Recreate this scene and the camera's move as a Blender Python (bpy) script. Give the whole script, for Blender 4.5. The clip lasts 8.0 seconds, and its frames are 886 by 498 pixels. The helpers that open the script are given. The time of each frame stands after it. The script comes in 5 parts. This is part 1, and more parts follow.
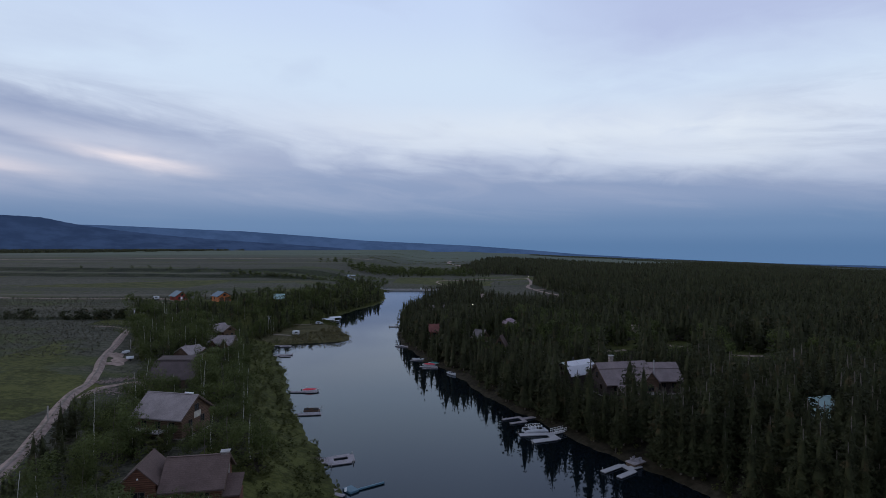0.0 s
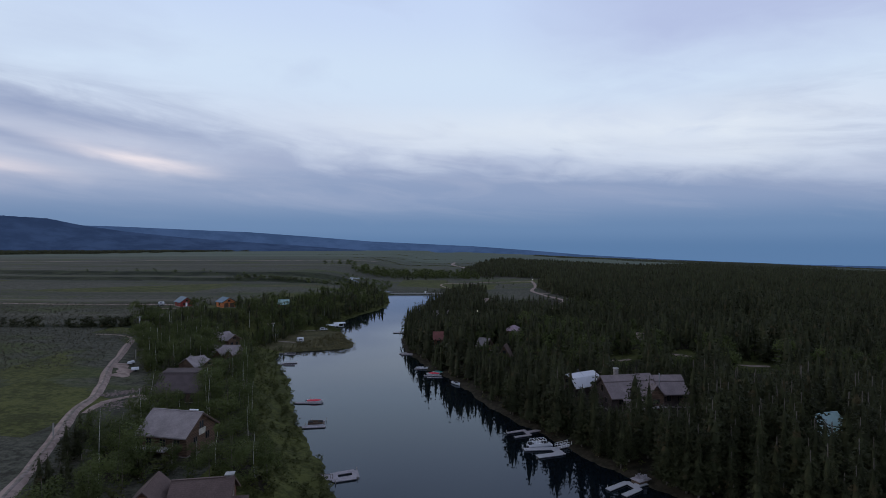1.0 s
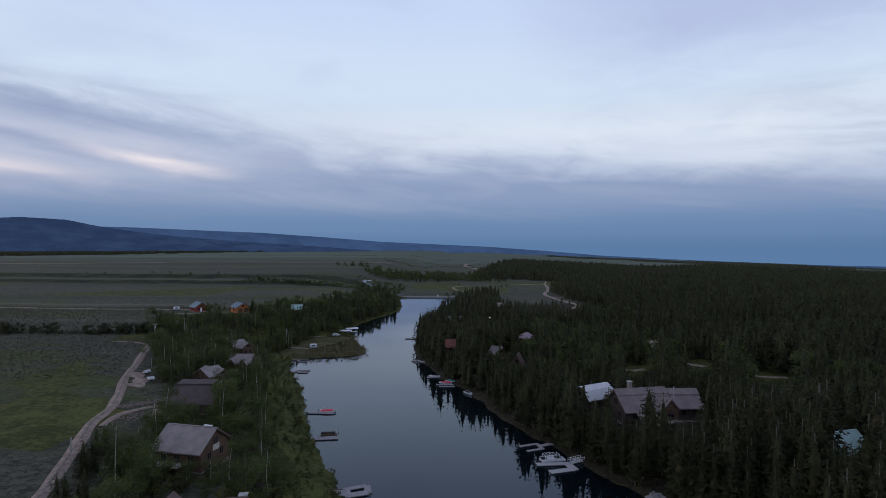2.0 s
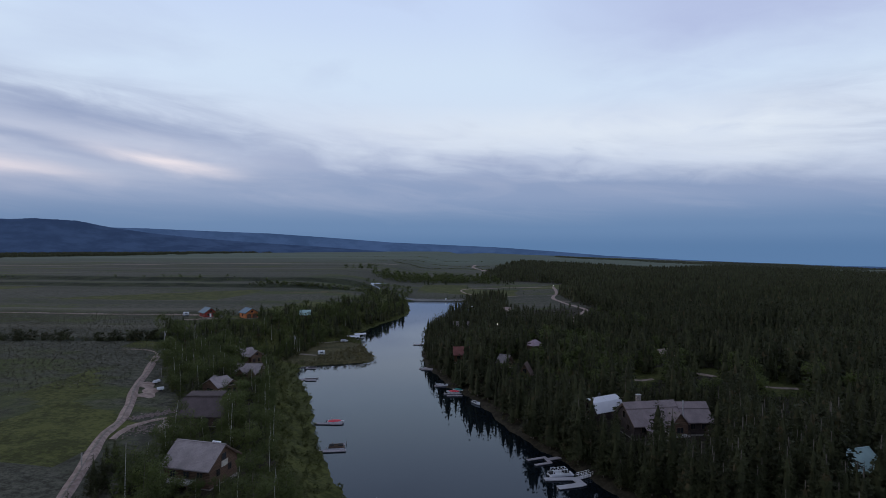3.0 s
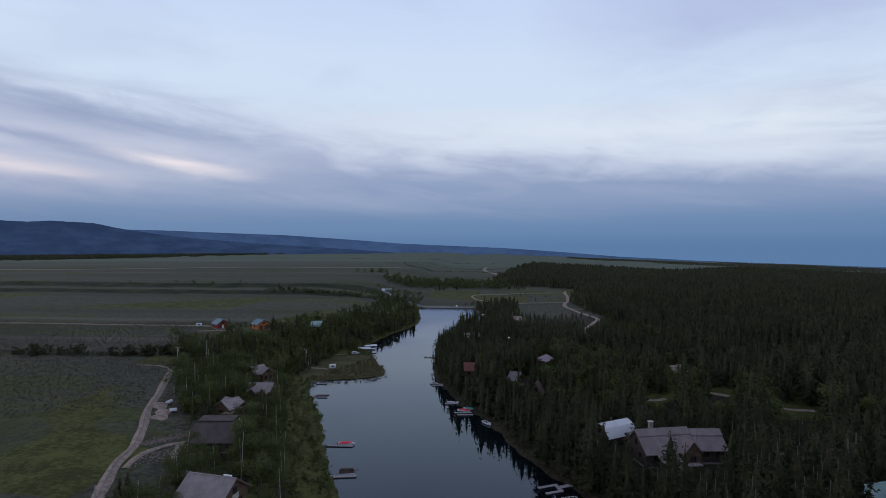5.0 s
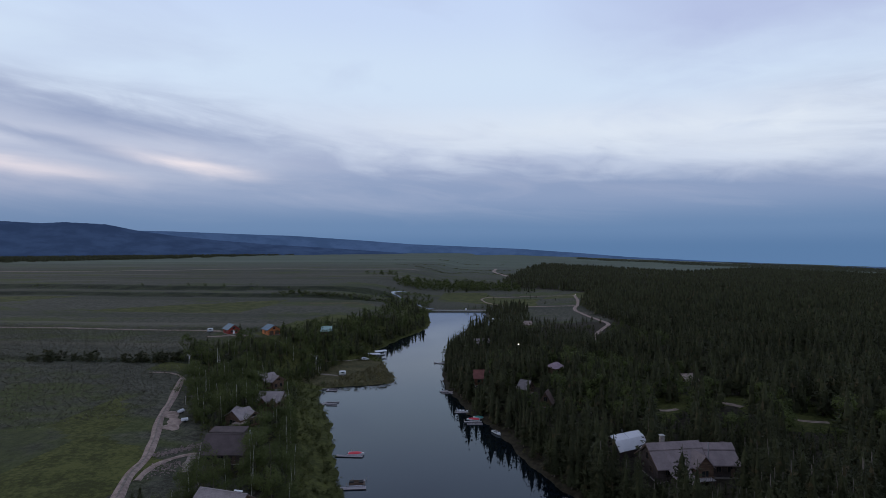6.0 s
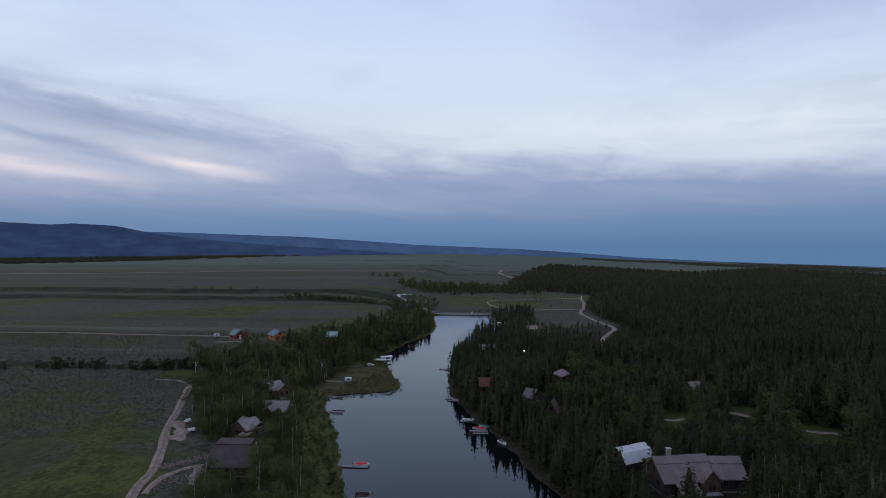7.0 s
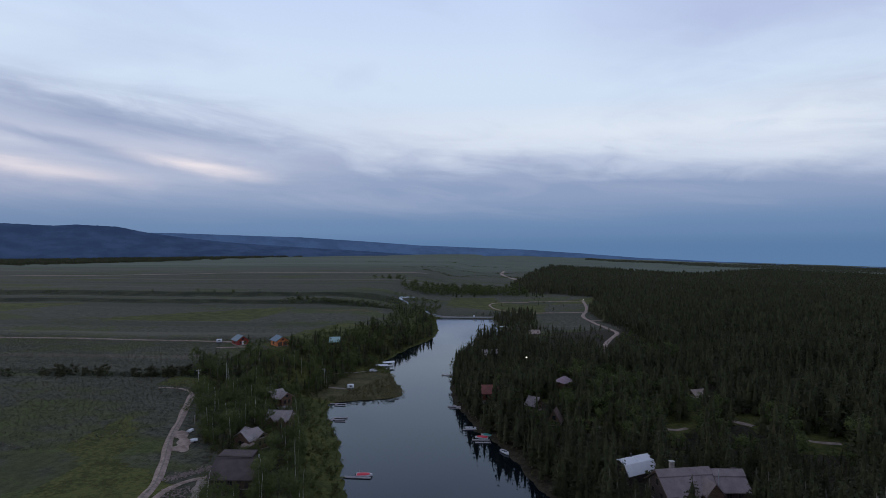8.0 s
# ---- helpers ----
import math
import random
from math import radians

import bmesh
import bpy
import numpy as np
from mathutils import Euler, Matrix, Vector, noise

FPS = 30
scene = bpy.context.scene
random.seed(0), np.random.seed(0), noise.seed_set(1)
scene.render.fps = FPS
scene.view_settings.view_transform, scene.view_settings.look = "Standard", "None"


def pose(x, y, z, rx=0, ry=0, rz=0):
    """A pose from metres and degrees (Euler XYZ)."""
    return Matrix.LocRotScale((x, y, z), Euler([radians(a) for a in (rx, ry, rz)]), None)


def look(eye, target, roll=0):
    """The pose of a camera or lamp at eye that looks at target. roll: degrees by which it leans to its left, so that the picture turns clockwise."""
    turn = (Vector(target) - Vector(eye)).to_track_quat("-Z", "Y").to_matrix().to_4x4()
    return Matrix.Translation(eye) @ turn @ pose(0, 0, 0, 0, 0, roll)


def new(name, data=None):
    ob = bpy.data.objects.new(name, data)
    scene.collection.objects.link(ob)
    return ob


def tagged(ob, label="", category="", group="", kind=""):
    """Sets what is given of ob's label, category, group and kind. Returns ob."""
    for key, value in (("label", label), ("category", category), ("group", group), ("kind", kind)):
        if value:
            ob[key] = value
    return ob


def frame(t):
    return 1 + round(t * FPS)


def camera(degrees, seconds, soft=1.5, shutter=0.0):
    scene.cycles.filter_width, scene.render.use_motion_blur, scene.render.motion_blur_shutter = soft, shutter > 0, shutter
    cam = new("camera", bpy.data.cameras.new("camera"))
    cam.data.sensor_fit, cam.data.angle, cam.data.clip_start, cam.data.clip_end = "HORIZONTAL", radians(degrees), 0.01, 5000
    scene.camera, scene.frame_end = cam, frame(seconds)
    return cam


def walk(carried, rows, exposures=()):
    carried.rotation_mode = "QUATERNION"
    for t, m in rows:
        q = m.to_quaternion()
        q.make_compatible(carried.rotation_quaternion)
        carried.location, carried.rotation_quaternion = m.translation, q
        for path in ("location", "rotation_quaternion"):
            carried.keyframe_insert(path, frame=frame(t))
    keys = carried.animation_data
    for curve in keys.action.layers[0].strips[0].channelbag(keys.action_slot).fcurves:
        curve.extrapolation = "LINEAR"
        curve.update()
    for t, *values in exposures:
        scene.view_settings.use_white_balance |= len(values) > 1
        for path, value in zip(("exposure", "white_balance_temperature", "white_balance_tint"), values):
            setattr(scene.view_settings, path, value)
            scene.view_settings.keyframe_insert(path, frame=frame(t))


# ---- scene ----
cam = camera(77.92, 8.0, 0.75)
PATH = [
    # t, x, y, z, yaw, pitch, roll
    (0, 0.00, 0.00, 45.00, 0.000, -0.242, -0.229),
    (0.5, -0.04, 0.10, 46.63, 0.060, -0.230, -0.220),
    (1, -0.06, 0.22, 48.29, 0.426, -0.215, -0.200),
    (1.5, -0.04, 0.35, 49.93, 1.100, -0.217, -0.178),
    (3, 0.15, 0.52, 54.93, 2.571, -0.207, -0.124),
    (3.5, 0.24, 0.62, 56.62, 2.803, -0.211, -0.101),
    (4, 0.35, 0.72, 58.32, 2.974, -0.203, -0.076),
    (5.5, 0.45, 1.02, 63.31, 4.246, -0.163, 0.021),
    (6, 0.50, 1.09, 64.93, 4.739, -0.160, 0.056),
    (6.5, 0.53, 1.16, 66.54, 5.091, -0.155, 0.090),
    (7, 0.56, 1.21, 68.16, 5.322, -0.135, 0.122),
    (7.5, 0.55, 1.26, 69.78, 5.469, -0.133, 0.157),
    (8, 0.51, 1.34, 71.41, 5.548, -0.124, 0.189),
]
walk(cam, [(t, pose(x, y, z, 90 + pitch, roll, yaw)) for t, x, y, z, yaw, pitch, roll in PATH])

# ---- world: overcast dusk sky ----
world = bpy.data.worlds.new("dusk_sky")
scene.world = world
world.use_nodes = True
wt = world.node_tree
wt.nodes.clear()


def wn(kind, **kw):
    n = wt.nodes.new(kind)
    for k, v in kw.items():
        n.inputs[k.replace("_", " ")].default_value = v
    return n


def wmath(op, a, b=None, c=None, clamp=False):
    n = wt.nodes.new("ShaderNodeMath")
    n.operation, n.use_clamp = op, clamp
    for i, v in enumerate((a, b, c)):
        if v is None:
            continue
        if isinstance(v, (int, float)):
            n.inputs[i].default_value = v
        else:
            wt.links.new(v, n.inputs[i])
    return n.outputs[0]


def wramp(fac, stops, mode="EASE"):
    n = wt.nodes.new("ShaderNodeValToRGB")
    n.color_ramp.interpolation = mode
    el = n.color_ramp.elements
    while len(el) < len(stops):
        el.new(0.5)
    for e, (p, c) in zip(el, stops):
        e.position, e.color = p, (*c, 1)
    wt.links.new(fac, n.inputs[0])
    return n.outputs[0]


def wmix(fac, a, b):
    n = wt.nodes.new("ShaderNodeMix")
    n.data_type = "RGBA"
    for s, v in ((n.inputs[0], fac), (n.inputs[6], a), (n.inputs[7], b)):
        if isinstance(v, (int, float)):
            s.default_value = v
        elif isinstance(v, tuple):
            s.default_value = (*v, 1)
        else:
            wt.links.new(v, s)
    return n.outputs[2]


def wnoise(vec, scale, detail=4, rough=0.5, distort=0.0):
    n = wt.nodes.new("ShaderNodeTexNoise")
    n.inputs["Scale"].default_value, n.inputs["Detail"].default_value = scale, detail
    n.inputs["Roughness"].default_value, n.inputs["Distortion"].default_value = rough, distort
    wt.links.new(vec, n.inputs["Vector"])
    return n.outputs["Fac"]


geo = wt.nodes.new("ShaderNodeTexCoord")
sep = wt.nodes.new("ShaderNodeSeparateXYZ")
wt.links.new(geo.outputs["Generated"], sep.inputs[0])
az = wmath("MULTIPLY", wmath("ARCTAN2", sep.outputs[0], sep.outputs[1]), 57.2958)
el = wmath("MULTIPLY", wmath("ARCSINE", sep.outputs[2]), 57.2958)


def wvec(a, b, c=0.0):
    n = wt.nodes.new("ShaderNodeCombineXYZ")
    for i, v in enumerate((a, b, c)):
        if isinstance(v, (int, float)):
            n.inputs[i].default_value = v
        else:
            wt.links.new(v, n.inputs[i])
    return n.outputs[0]


# cloud coordinates: long streaks that sink gently from the west
tilt = wmath("ADD", el, wmath("MULTIPLY", az, 0.10))
streak = wvec(wmath("MULTIPLY", az, 0.055), wmath("MULTIPLY", tilt, 0.34), 3.1)
broad = wvec(wmath("MULTIPLY", az, 0.05), wmath("MULTIPLY", wmath("ADD", el, wmath("MULTIPLY", az, 0.05)), 0.13), 7.7)
n_streak = wnoise(streak, 1.0, 6, 0.55, 0.6)
n_broad = wnoise(broad, 1.0, 5, 0.52, 0.4)
n_fine = wnoise(wvec(wmath("MULTIPLY", az, 0.16), wmath("MULTIPLY", tilt, 0.5), 1.7), 1.0, 6, 0.55, 0.8)
# lower edge of the bright deck, higher in the west
west = wmath("MULTIPLY", wmath("MAXIMUM", wmath("SUBTRACT", wmath("MULTIPLY", az, -1.0), 6.0), 0.0), 0.065)
east = wmath("MULTIPLY", wmath("MAXIMUM", wmath("SUBTRACT", az, 3.0), 0.0), 0.085)
edge = wmath("SUBTRACT", wmath("ADD", 9.4, west), east)
edge = wmath("ADD", edge, wmath("MULTIPLY", wmath("SUBTRACT", n_fine, 0.5), 5.5))
edge = wmath("ADD", edge, wmath("MULTIPLY", wmath("SUBTRACT", n_streak, 0.5), 5.0))
deck = wmath("DIVIDE", wmath("ADD", wmath("SUBTRACT", el, edge), 2.6), 6.0, clamp=True)
deck = wmath("MULTIPLY", wmath("MULTIPLY", deck, deck), wmath("SUBTRACT", 3.0, wmath("MULTIPLY", deck, 2.0)))
el01 = wmath("DIVIDE", el, 80.0, clamp=True)
low = wramp(el01, [(0.0, (0.105, 0.205, 0.385)), (0.025, (0.140, 0.245, 0.435)), (0.07, (0.262, 0.345, 0.535)), (0.12, (0.37, 0.435, 0.62)), (0.3, (0.38, 0.46, 0.65))])
high = wramp(el01, [(0.075, (0.57, 0.645, 0.81)), (0.135, (0.67, 0.755, 0.90)), (0.21, (0.64, 0.765, 0.94)), (0.30, (0.58, 0.70, 0.94)), (0.36, (0.36, 0.46, 0.70)), (0.44, (0.27, 0.35, 0.54)), (1.0, (0.15, 0.19, 0.30))])
shade = wmath("MULTIPLY", wmath("SUBTRACT", n_broad, 0.44), 2.4, clamp=True)
high = wmix(wmath("MULTIPLY", shade, 0.72), high, (0.48, 0.56, 0.78))
cloud = wmix(deck, low, high)


def wband(v, lo, hi, soft):
    """1 between lo and hi, fading over soft."""
    return wmath("MULTIPLY", wmath("DIVIDE", wmath("SUBTRACT", v, lo), soft, clamp=True), wmath("DIVIDE", wmath("SUBTRACT", hi, v), soft, clamp=True))


# grey wisps at both sides of the bright deck
n_wisp = wnoise(wvec(wmath("MULTIPLY", az, 0.06), wmath("MULTIPLY", wmath("ADD", el, wmath("MULTIPLY", az, 0.07)), 0.40), 9.3), 1.0, 6, 0.6, 0.5)
wisp = wmath("MULTIPLY", wmath("SUBTRACT", n_wisp, 0.40), 4.0, clamp=True)
side = wmath("MAXIMUM", wmath("DIVIDE", wmath("SUBTRACT", wmath("MULTIPLY", az, -1.0), 14.0), 14.0, clamp=True),
             wmath("MULTIPLY", wmath("DIVIDE", wmath("SUBTRACT", az, 22.0), 12.0, clamp=True), 0.80))
cloud = wmix(wmath("MULTIPLY", wmath("MULTIPLY", wisp, side), wmath("MULTIPLY", wband(el, 5.5, 16.0, 4.0), 0.85)), cloud, (0.35, 0.415, 0.60))
# thin pale wisps inside the dark bank
n_low = wnoise(wvec(wmath("MULTIPLY", az, 0.07), wmath("MULTIPLY", tilt, 0.45), 5.2), 1.0, 6, 0.58, 0.6)
cloud = wmix(wmath("MULTIPLY", wmath("MULTIPLY", wmath("SUBTRACT", n_low, 0.45), 3.5, clamp=True), wmath("MULTIPLY", wband(el, 2.0, 10.0, 3.0), 0.42)), cloud, (0.42, 0.47, 0.63))
# brightest rim along the lower edge of the deck
rim = wmath("MULTIPLY", wband(el, 5.5, 14.5, 3.0), wband(az, -22.0, 40.0, 12.0))
cloud = wmix(wmath("MULTIPLY", wmath("MULTIPLY", rim, deck), wmath("MULTIPLY", n_fine, 1.3)), cloud, (0.78, 0.85, 0.94))


def streak_band(base, a0, e0, slope, half, thick, strength, tint, ragged=1.2):
    """A long thin cloud: centre, how fast it sinks, half length and thickness in degrees."""
    wave = wmath("ADD", e0 - ragged / 2, wmath("MULTIPLY", n_fine, ragged))
    across = wmath("DIVIDE", wmath("SUBTRACT", wmath("ADD", el, wmath("MULTIPLY", wmath("SUBTRACT", az, a0), slope)), wave), thick)
    along = wmath("DIVIDE", wmath("SUBTRACT", az, a0), half)
    g = wmath("POWER", 2.718, wmath("MULTIPLY", wmath("ADD", wmath("MULTIPLY", across, across), wmath("MULTIPLY", along, along)), -1.0))
    g = wmath("MULTIPLY", g, wmath("MULTIPLY", wmath("SUBTRACT", n_streak, 0.2), 2.2, clamp=True))
    return wmix(wmath("MULTIPLY", g, strength), base, tint)


PINK, SLATE, PEARL = (0.90, 0.82, 0.86), (0.28, 0.35, 0.54), (0.66, 0.70, 0.83)
# paler gap low in the west, with slate streaks drawn across it
cloud = streak_band(cloud, -44.0, 9.3, 0.12, 16.0, 2.6, 0.75, PEARL, 2.0)
cloud = streak_band(cloud, -30.0, 9.0, 0.12, 9.0, 1.2, 0.55, PEARL, 2.5)
cloud = streak_band(cloud, -37.0, 11.5, 0.09, 18.0, 0.95, 1.0, SLATE, 1.8)
cloud = streak_band(cloud, -40.0, 9.1, 0.16, 8.0, 0.6, 0.8, SLATE, 1.6)
cloud = streak_band(cloud, -36.5, 8.0, 0.15, 5.0, 0.3, 0.6, SLATE, 1.0)
cloud = streak_band(cloud, -29.0, 7.9, 0.13, 5.0, 0.75, 1.0, PINK)
cloud = streak_band(cloud, -27.0, 8.9, 0.14, 5.0, 0.45, 0.6, PEARL)
cloud = streak_band(cloud, -42.5, 6.9, 0.09, 6.5, 0.6, 1.0, PINK)
cloud = streak_band(cloud, -44.0, 6.0, 0.02, 6.0, 1.3, 0.6, (0.70, 0.66, 0.76), 0.6)
# grey shelf over the bank in the middle, and the lavender veil high in the east
cloud = streak_band(cloud, 11.0, 9.0, 0.05, 8.0, 1.0, 0.6, (0.40, 0.48, 0.68), 3.0)
cloud = streak_band(cloud, -14.0, 11.6, 0.10, 12.0, 2.6, 0.5, (0.50, 0.57, 0.76), 5.0)
veil = wmath("DIVIDE", wmath("SUBTRACT", el, wmath("ADD", 13.0, wmath("MULTIPLY", n_fine, 4.0))), 6.0, clamp=True)
veil = wmath("MULTIPLY", veil, wmath("DIVIDE", wmath("SUBTRACT", az, 4.0), 16.0, clamp=True))
cloud = wmix(wmath("MULTIPLY", veil, wmath("ADD", 0.55, wmath("MULTIPLY", n_broad, 0.5))), cloud, (0.46, 0.53, 0.78))
sky = wt.nodes.new("ShaderNodeTexSky")
sky.sky_type, sky.sun_disc = "NISHITA", False
sky.sun_elevation, sky.sun_rotation = radians(4), radians(-70)
scaled = wt.nodes.new("ShaderNodeVectorMath")
scaled.operation = "SCALE"
scaled.inputs["Scale"].default_value = 10.0
wt.links.new(cloud, scaled.inputs[0])
cover = wmix(0.97, sky.outputs[0], scaled.outputs[0])
bg = wn("ShaderNodeBackground", Strength=0.1)
wt.links.new(cover, bg.inputs[0])
wo = wt.nodes.new("ShaderNodeOutputWorld")
wt.links.new(bg.outputs[0], wo.inputs[0])

sun_data = bpy.data.lights.new("veiled_sun", "SUN")
sun_data.energy, sun_data.angle, sun_data.color = 0.5, radians(40), (1.0, 0.9, 0.85)
sun = new("veiled_sun", sun_data)
sun.matrix_world = look((-94, 34, 30), (0, 0, 0))

# ---- materials ----


class Mat:
    """A node material with small helpers."""

    def __init__(self, name, rough=0.85, spec=0.3, metal=0.0):
        self.m = bpy.data.materials.new(name)
        self.m.use_nodes = True
        self.t = self.m.node_tree
        self.b = self.t.nodes["Principled BSDF"]
        self.b.inputs["Roughness"].default_value = rough
        self.b.inputs["Specular IOR Level"].default_value = spec
        self.b.inputs["Metallic"].default_value = metal
        self.pos = self.t.nodes.new("ShaderNodeNewGeometry").outputs["Position"]

    def link(self, a, b):
        if isinstance(a, (int, float)):
            b.default_value = a
        elif isinstance(a, tuple):
            b.default_value = (*a, 1) if len(a) == 3 else a
        else:
            self.t.links.new(a, b)

    def noise(self, scale, detail=4, rough=0.55, stretch=(1, 1, 1), vec=None, distort=0.0):
        mp = self.t.nodes.new("ShaderNodeMapping")
        mp.inputs["Scale"].default_value = stretch
        self.link(vec or self.pos, mp.inputs["Vector"])
        n = self.t.nodes.new("ShaderNodeTexNoise")
        n.inputs["Scale"].default_value, n.inputs["Detail"].default_value, n.inputs["Roughness"].default_value = scale, detail, rough
        n.inputs["Distortion"].default_value = distort
        self.t.links.new(mp.outputs[0], n.inputs["Vector"])
        return n.outputs["Fac"]

    def math(self, op, a, b=0.0, clamp=False):
        n = self.t.nodes.new("ShaderNodeMath")
        n.operation, n.use_clamp = op, clamp
        self.link(a, n.inputs[0])
        self.link(b, n.inputs[1])
        return n.outputs[0]

    def span(self, v, lo, hi):
        n = self.t.nodes.new("ShaderNodeMapRange")
        n.interpolation_type = "SMOOTHSTEP"
        self.link(v, n.inputs[0])
        n.inputs[1].default_value, n.inputs[2].default_value = lo, hi
        return n.outputs[0]

    def mix(self, f, a, b, mode="MIX"):
        n = self.t.nodes.new("ShaderNodeMix")
        n.data_type, n.blend_type = "RGBA", mode
        self.link(f, n.inputs[0]), self.link(a, n.inputs[6]), self.link(b, n.inputs[7])
        return n.outputs[2]

    def color(self, c):
        self.link(c, self.b.inputs["Base Color"])
        return self

    def rough(self, c):
        self.link(c, self.b.inputs["Roughness"])
        return self

    def bump(self, h, strength=0.4, distance=0.05):
        n = self.t.nodes.new("ShaderNodeBump")
        n.inputs["Strength"].default_value, n.inputs["Distance"].default_value = strength, distance
        self.link(h, n.inputs["Height"])
        self.t.links.new(n.outputs[0], self.b.inputs["Normal"])
        return self

    def island(self):
        return self.t.nodes.new("ShaderNodeNewGeometry").outputs["Random Per Island"]

    def objrand(self):
        return self.t.nodes.new("ShaderNodeObjectInfo").outputs["Random"]

    def local(self):
        return self.t.nodes.new("ShaderNodeTexCoord").outputs["Object"]


def plain_mat(name, c, rough=0.8, spec=0.3, metal=0.0, vary=0.25, scale=1.5, bump=0.0):
    m = Mat(name, rough, spec, metal)
    n1, n2 = m.noise(scale, 5), m.noise(scale * 9, 3)
    f = m.math("ADD", m.math("MULTIPLY", n1, 0.6), m.math("MULTIPLY", n2, 0.4))
    lo, hi = tuple(v * (1 - vary) for v in c), tuple(min(1, v * (1 + vary)) for v in c)
    m.color(m.mix(m.span(f, 0.3, 0.7), lo, hi))
    if bump:
        m.bump(n2, bump, 0.03)
    return m.m


def foliage(name, dark, light, warm=None, through_light=0.35):
    """Leaves or needles: a shade per branch, patches per tree."""
    m = Mat(name, 0.75, 0.15)
    patch = m.noise(0.16, 2)
    c = m.mix(m.island(), dark, light)
    c = m.mix(m.span(patch, 0.42, 0.7), c, tuple(v * 1.3 for v in light))
    if warm:
        c = m.mix(m.span(m.noise(0.35, 1), 0.62, 0.74), c, warm)
    m.color(c)
    thin = m.t.nodes.new("ShaderNodeBsdfTranslucent")
    m.link(c, thin.inputs["Color"])
    leaf = m.t.nodes.new("ShaderNodeMixShader")
    leaf.inputs[0].default_value = through_light
    m.link(m.b.outputs[0], leaf.inputs[1])
    m.link(thin.outputs[0], leaf.inputs[2])
    m.link(leaf.outputs[0], m.t.nodes["Material Output"].inputs["Surface"])
    return m.m


mw = Mat("river_water", 0.6, 0.0)
mw.color(mw.mix(mw.noise(0.03, 2), (0.0024, 0.0046, 0.0068), (0.0036, 0.0066, 0.0092)))
ripple = mw.t.nodes.new("ShaderNodeBump")
ripple.inputs["Strength"].default_value, ripple.inputs["Distance"].default_value = 0.05, 0.02
mw.link(mw.noise(0.9, 3, 0.5, (1, 0.6, 1)), ripple.inputs["Height"])
gloss = mw.t.nodes.new("ShaderNodeBsdfGlossy")
gloss.inputs["Color"].default_value = (0.83, 0.905, 1.0, 1)
mw.link(mw.math("ADD", mw.math("MULTIPLY", mw.noise(0.02, 3), 0.06), 0.005), gloss.inputs["Roughness"])
fres = mw.t.nodes.new("ShaderNodeFresnel")
fres.inputs["IOR"].default_value = 1.345
both = mw.t.nodes.new("ShaderNodeMixShader")
mw.link(ripple.outputs[0], gloss.inputs["Normal"])
mw.link(ripple.outputs[0], fres.inputs["Normal"])
mw.link(fres.outputs[0], both.inputs[0])
mw.link(mw.b.outputs[0], both.inputs[1])
mw.link(gloss.outputs[0], both.inputs[2])
mw.link(both.outputs[0], mw.t.nodes["Material Output"].inputs["Surface"])
mat_water = mw.m

mg = Mat("valley_ground", 0.95, 0.1)
fine, tuft, mid, wide = mg.noise(1.6, 6, 0.7), mg.noise(0.45, 3, 0.6), mg.noise(0.09, 4), mg.noise(0.016, 4, 0.55, (0.6, 1.2, 1))
grain = mg.math("ADD", mg.math("MULTIPLY", fine, 0.5), mg.math("MULTIPLY", tuft, 0.5))
sage = mg.mix(mg.span(grain, 0.38, 0.62), (0.034, 0.033, 0.022), (0.099, 0.097, 0.071))
grass = mg.mix(mg.span(grain, 0.36, 0.64), (0.037, 0.045, 0.014), (0.080, 0.090, 0.031))
cg = mg.mix(mg.span(mg.math("ADD", mg.math("MULTIPLY", wide, 0.7), mg.math("MULTIPLY", mid, 0.3)), 0.50, 0.60), sage, grass)
far_band = mg.noise(0.006, 4, 0.6, (0.10, 1.9, 1))
cg = mg.mix(mg.math("MULTIPLY", mg.span(far_band, 0.50, 0.58), 0.45), cg, (0.038, 0.040, 0.026))
far_line = mg.noise(0.013, 3, 0.6, (0.05, 1.3, 1))
cg = mg.mix(mg.math("MULTIPLY", mg.span(far_line, 0.60, 0.66), 0.6), cg, (0.125, 0.110, 0.080))
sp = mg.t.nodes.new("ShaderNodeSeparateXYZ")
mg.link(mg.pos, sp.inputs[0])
# distance haze painted in: ground turns paler and bluer from 950 m on
far_haze = mg.mix(mg.span(far_band, 0.40, 0.60), (0.088, 0.120, 0.086), (0.150, 0.190, 0.146))
cg = mg.mix(mg.math("MULTIPLY", mg.span(sp.outputs[1], 950, 2000), 0.52), cg, far_haze)
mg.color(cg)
mg.bump(grain, 0.8, 0.4)
mat_ground = mg.m
mf = Mat("forest_floor", 0.95, 0.1)
mf.color(mf.mix(mf.span(mf.noise(0.7, 5), 0.35, 0.65), (0.021, 0.018, 0.011), (0.046, 0.038, 0.025)))
mf.bump(mf.noise(2.0, 4), 0.6, 0.2)
mat_floor = mf.m
mf = Mat("riverside_grass", 0.95, 0.1)
mf.color(mf.mix(mf.span(mf.math("ADD", mf.math("MULTIPLY", mf.noise(0.8, 5, 0.65), 0.6), mf.math("MULTIPLY", mf.noise(0.12, 3), 0.4)), 0.40, 0.60), (0.038, 0.042, 0.0115), (0.088, 0.093, 0.026)))
mf.bump(mf.noise(1.5, 4), 0.8, 0.3)
mat_grass = mf.m
mf = Mat("dark_terrace_bank", 0.95, 0.1)
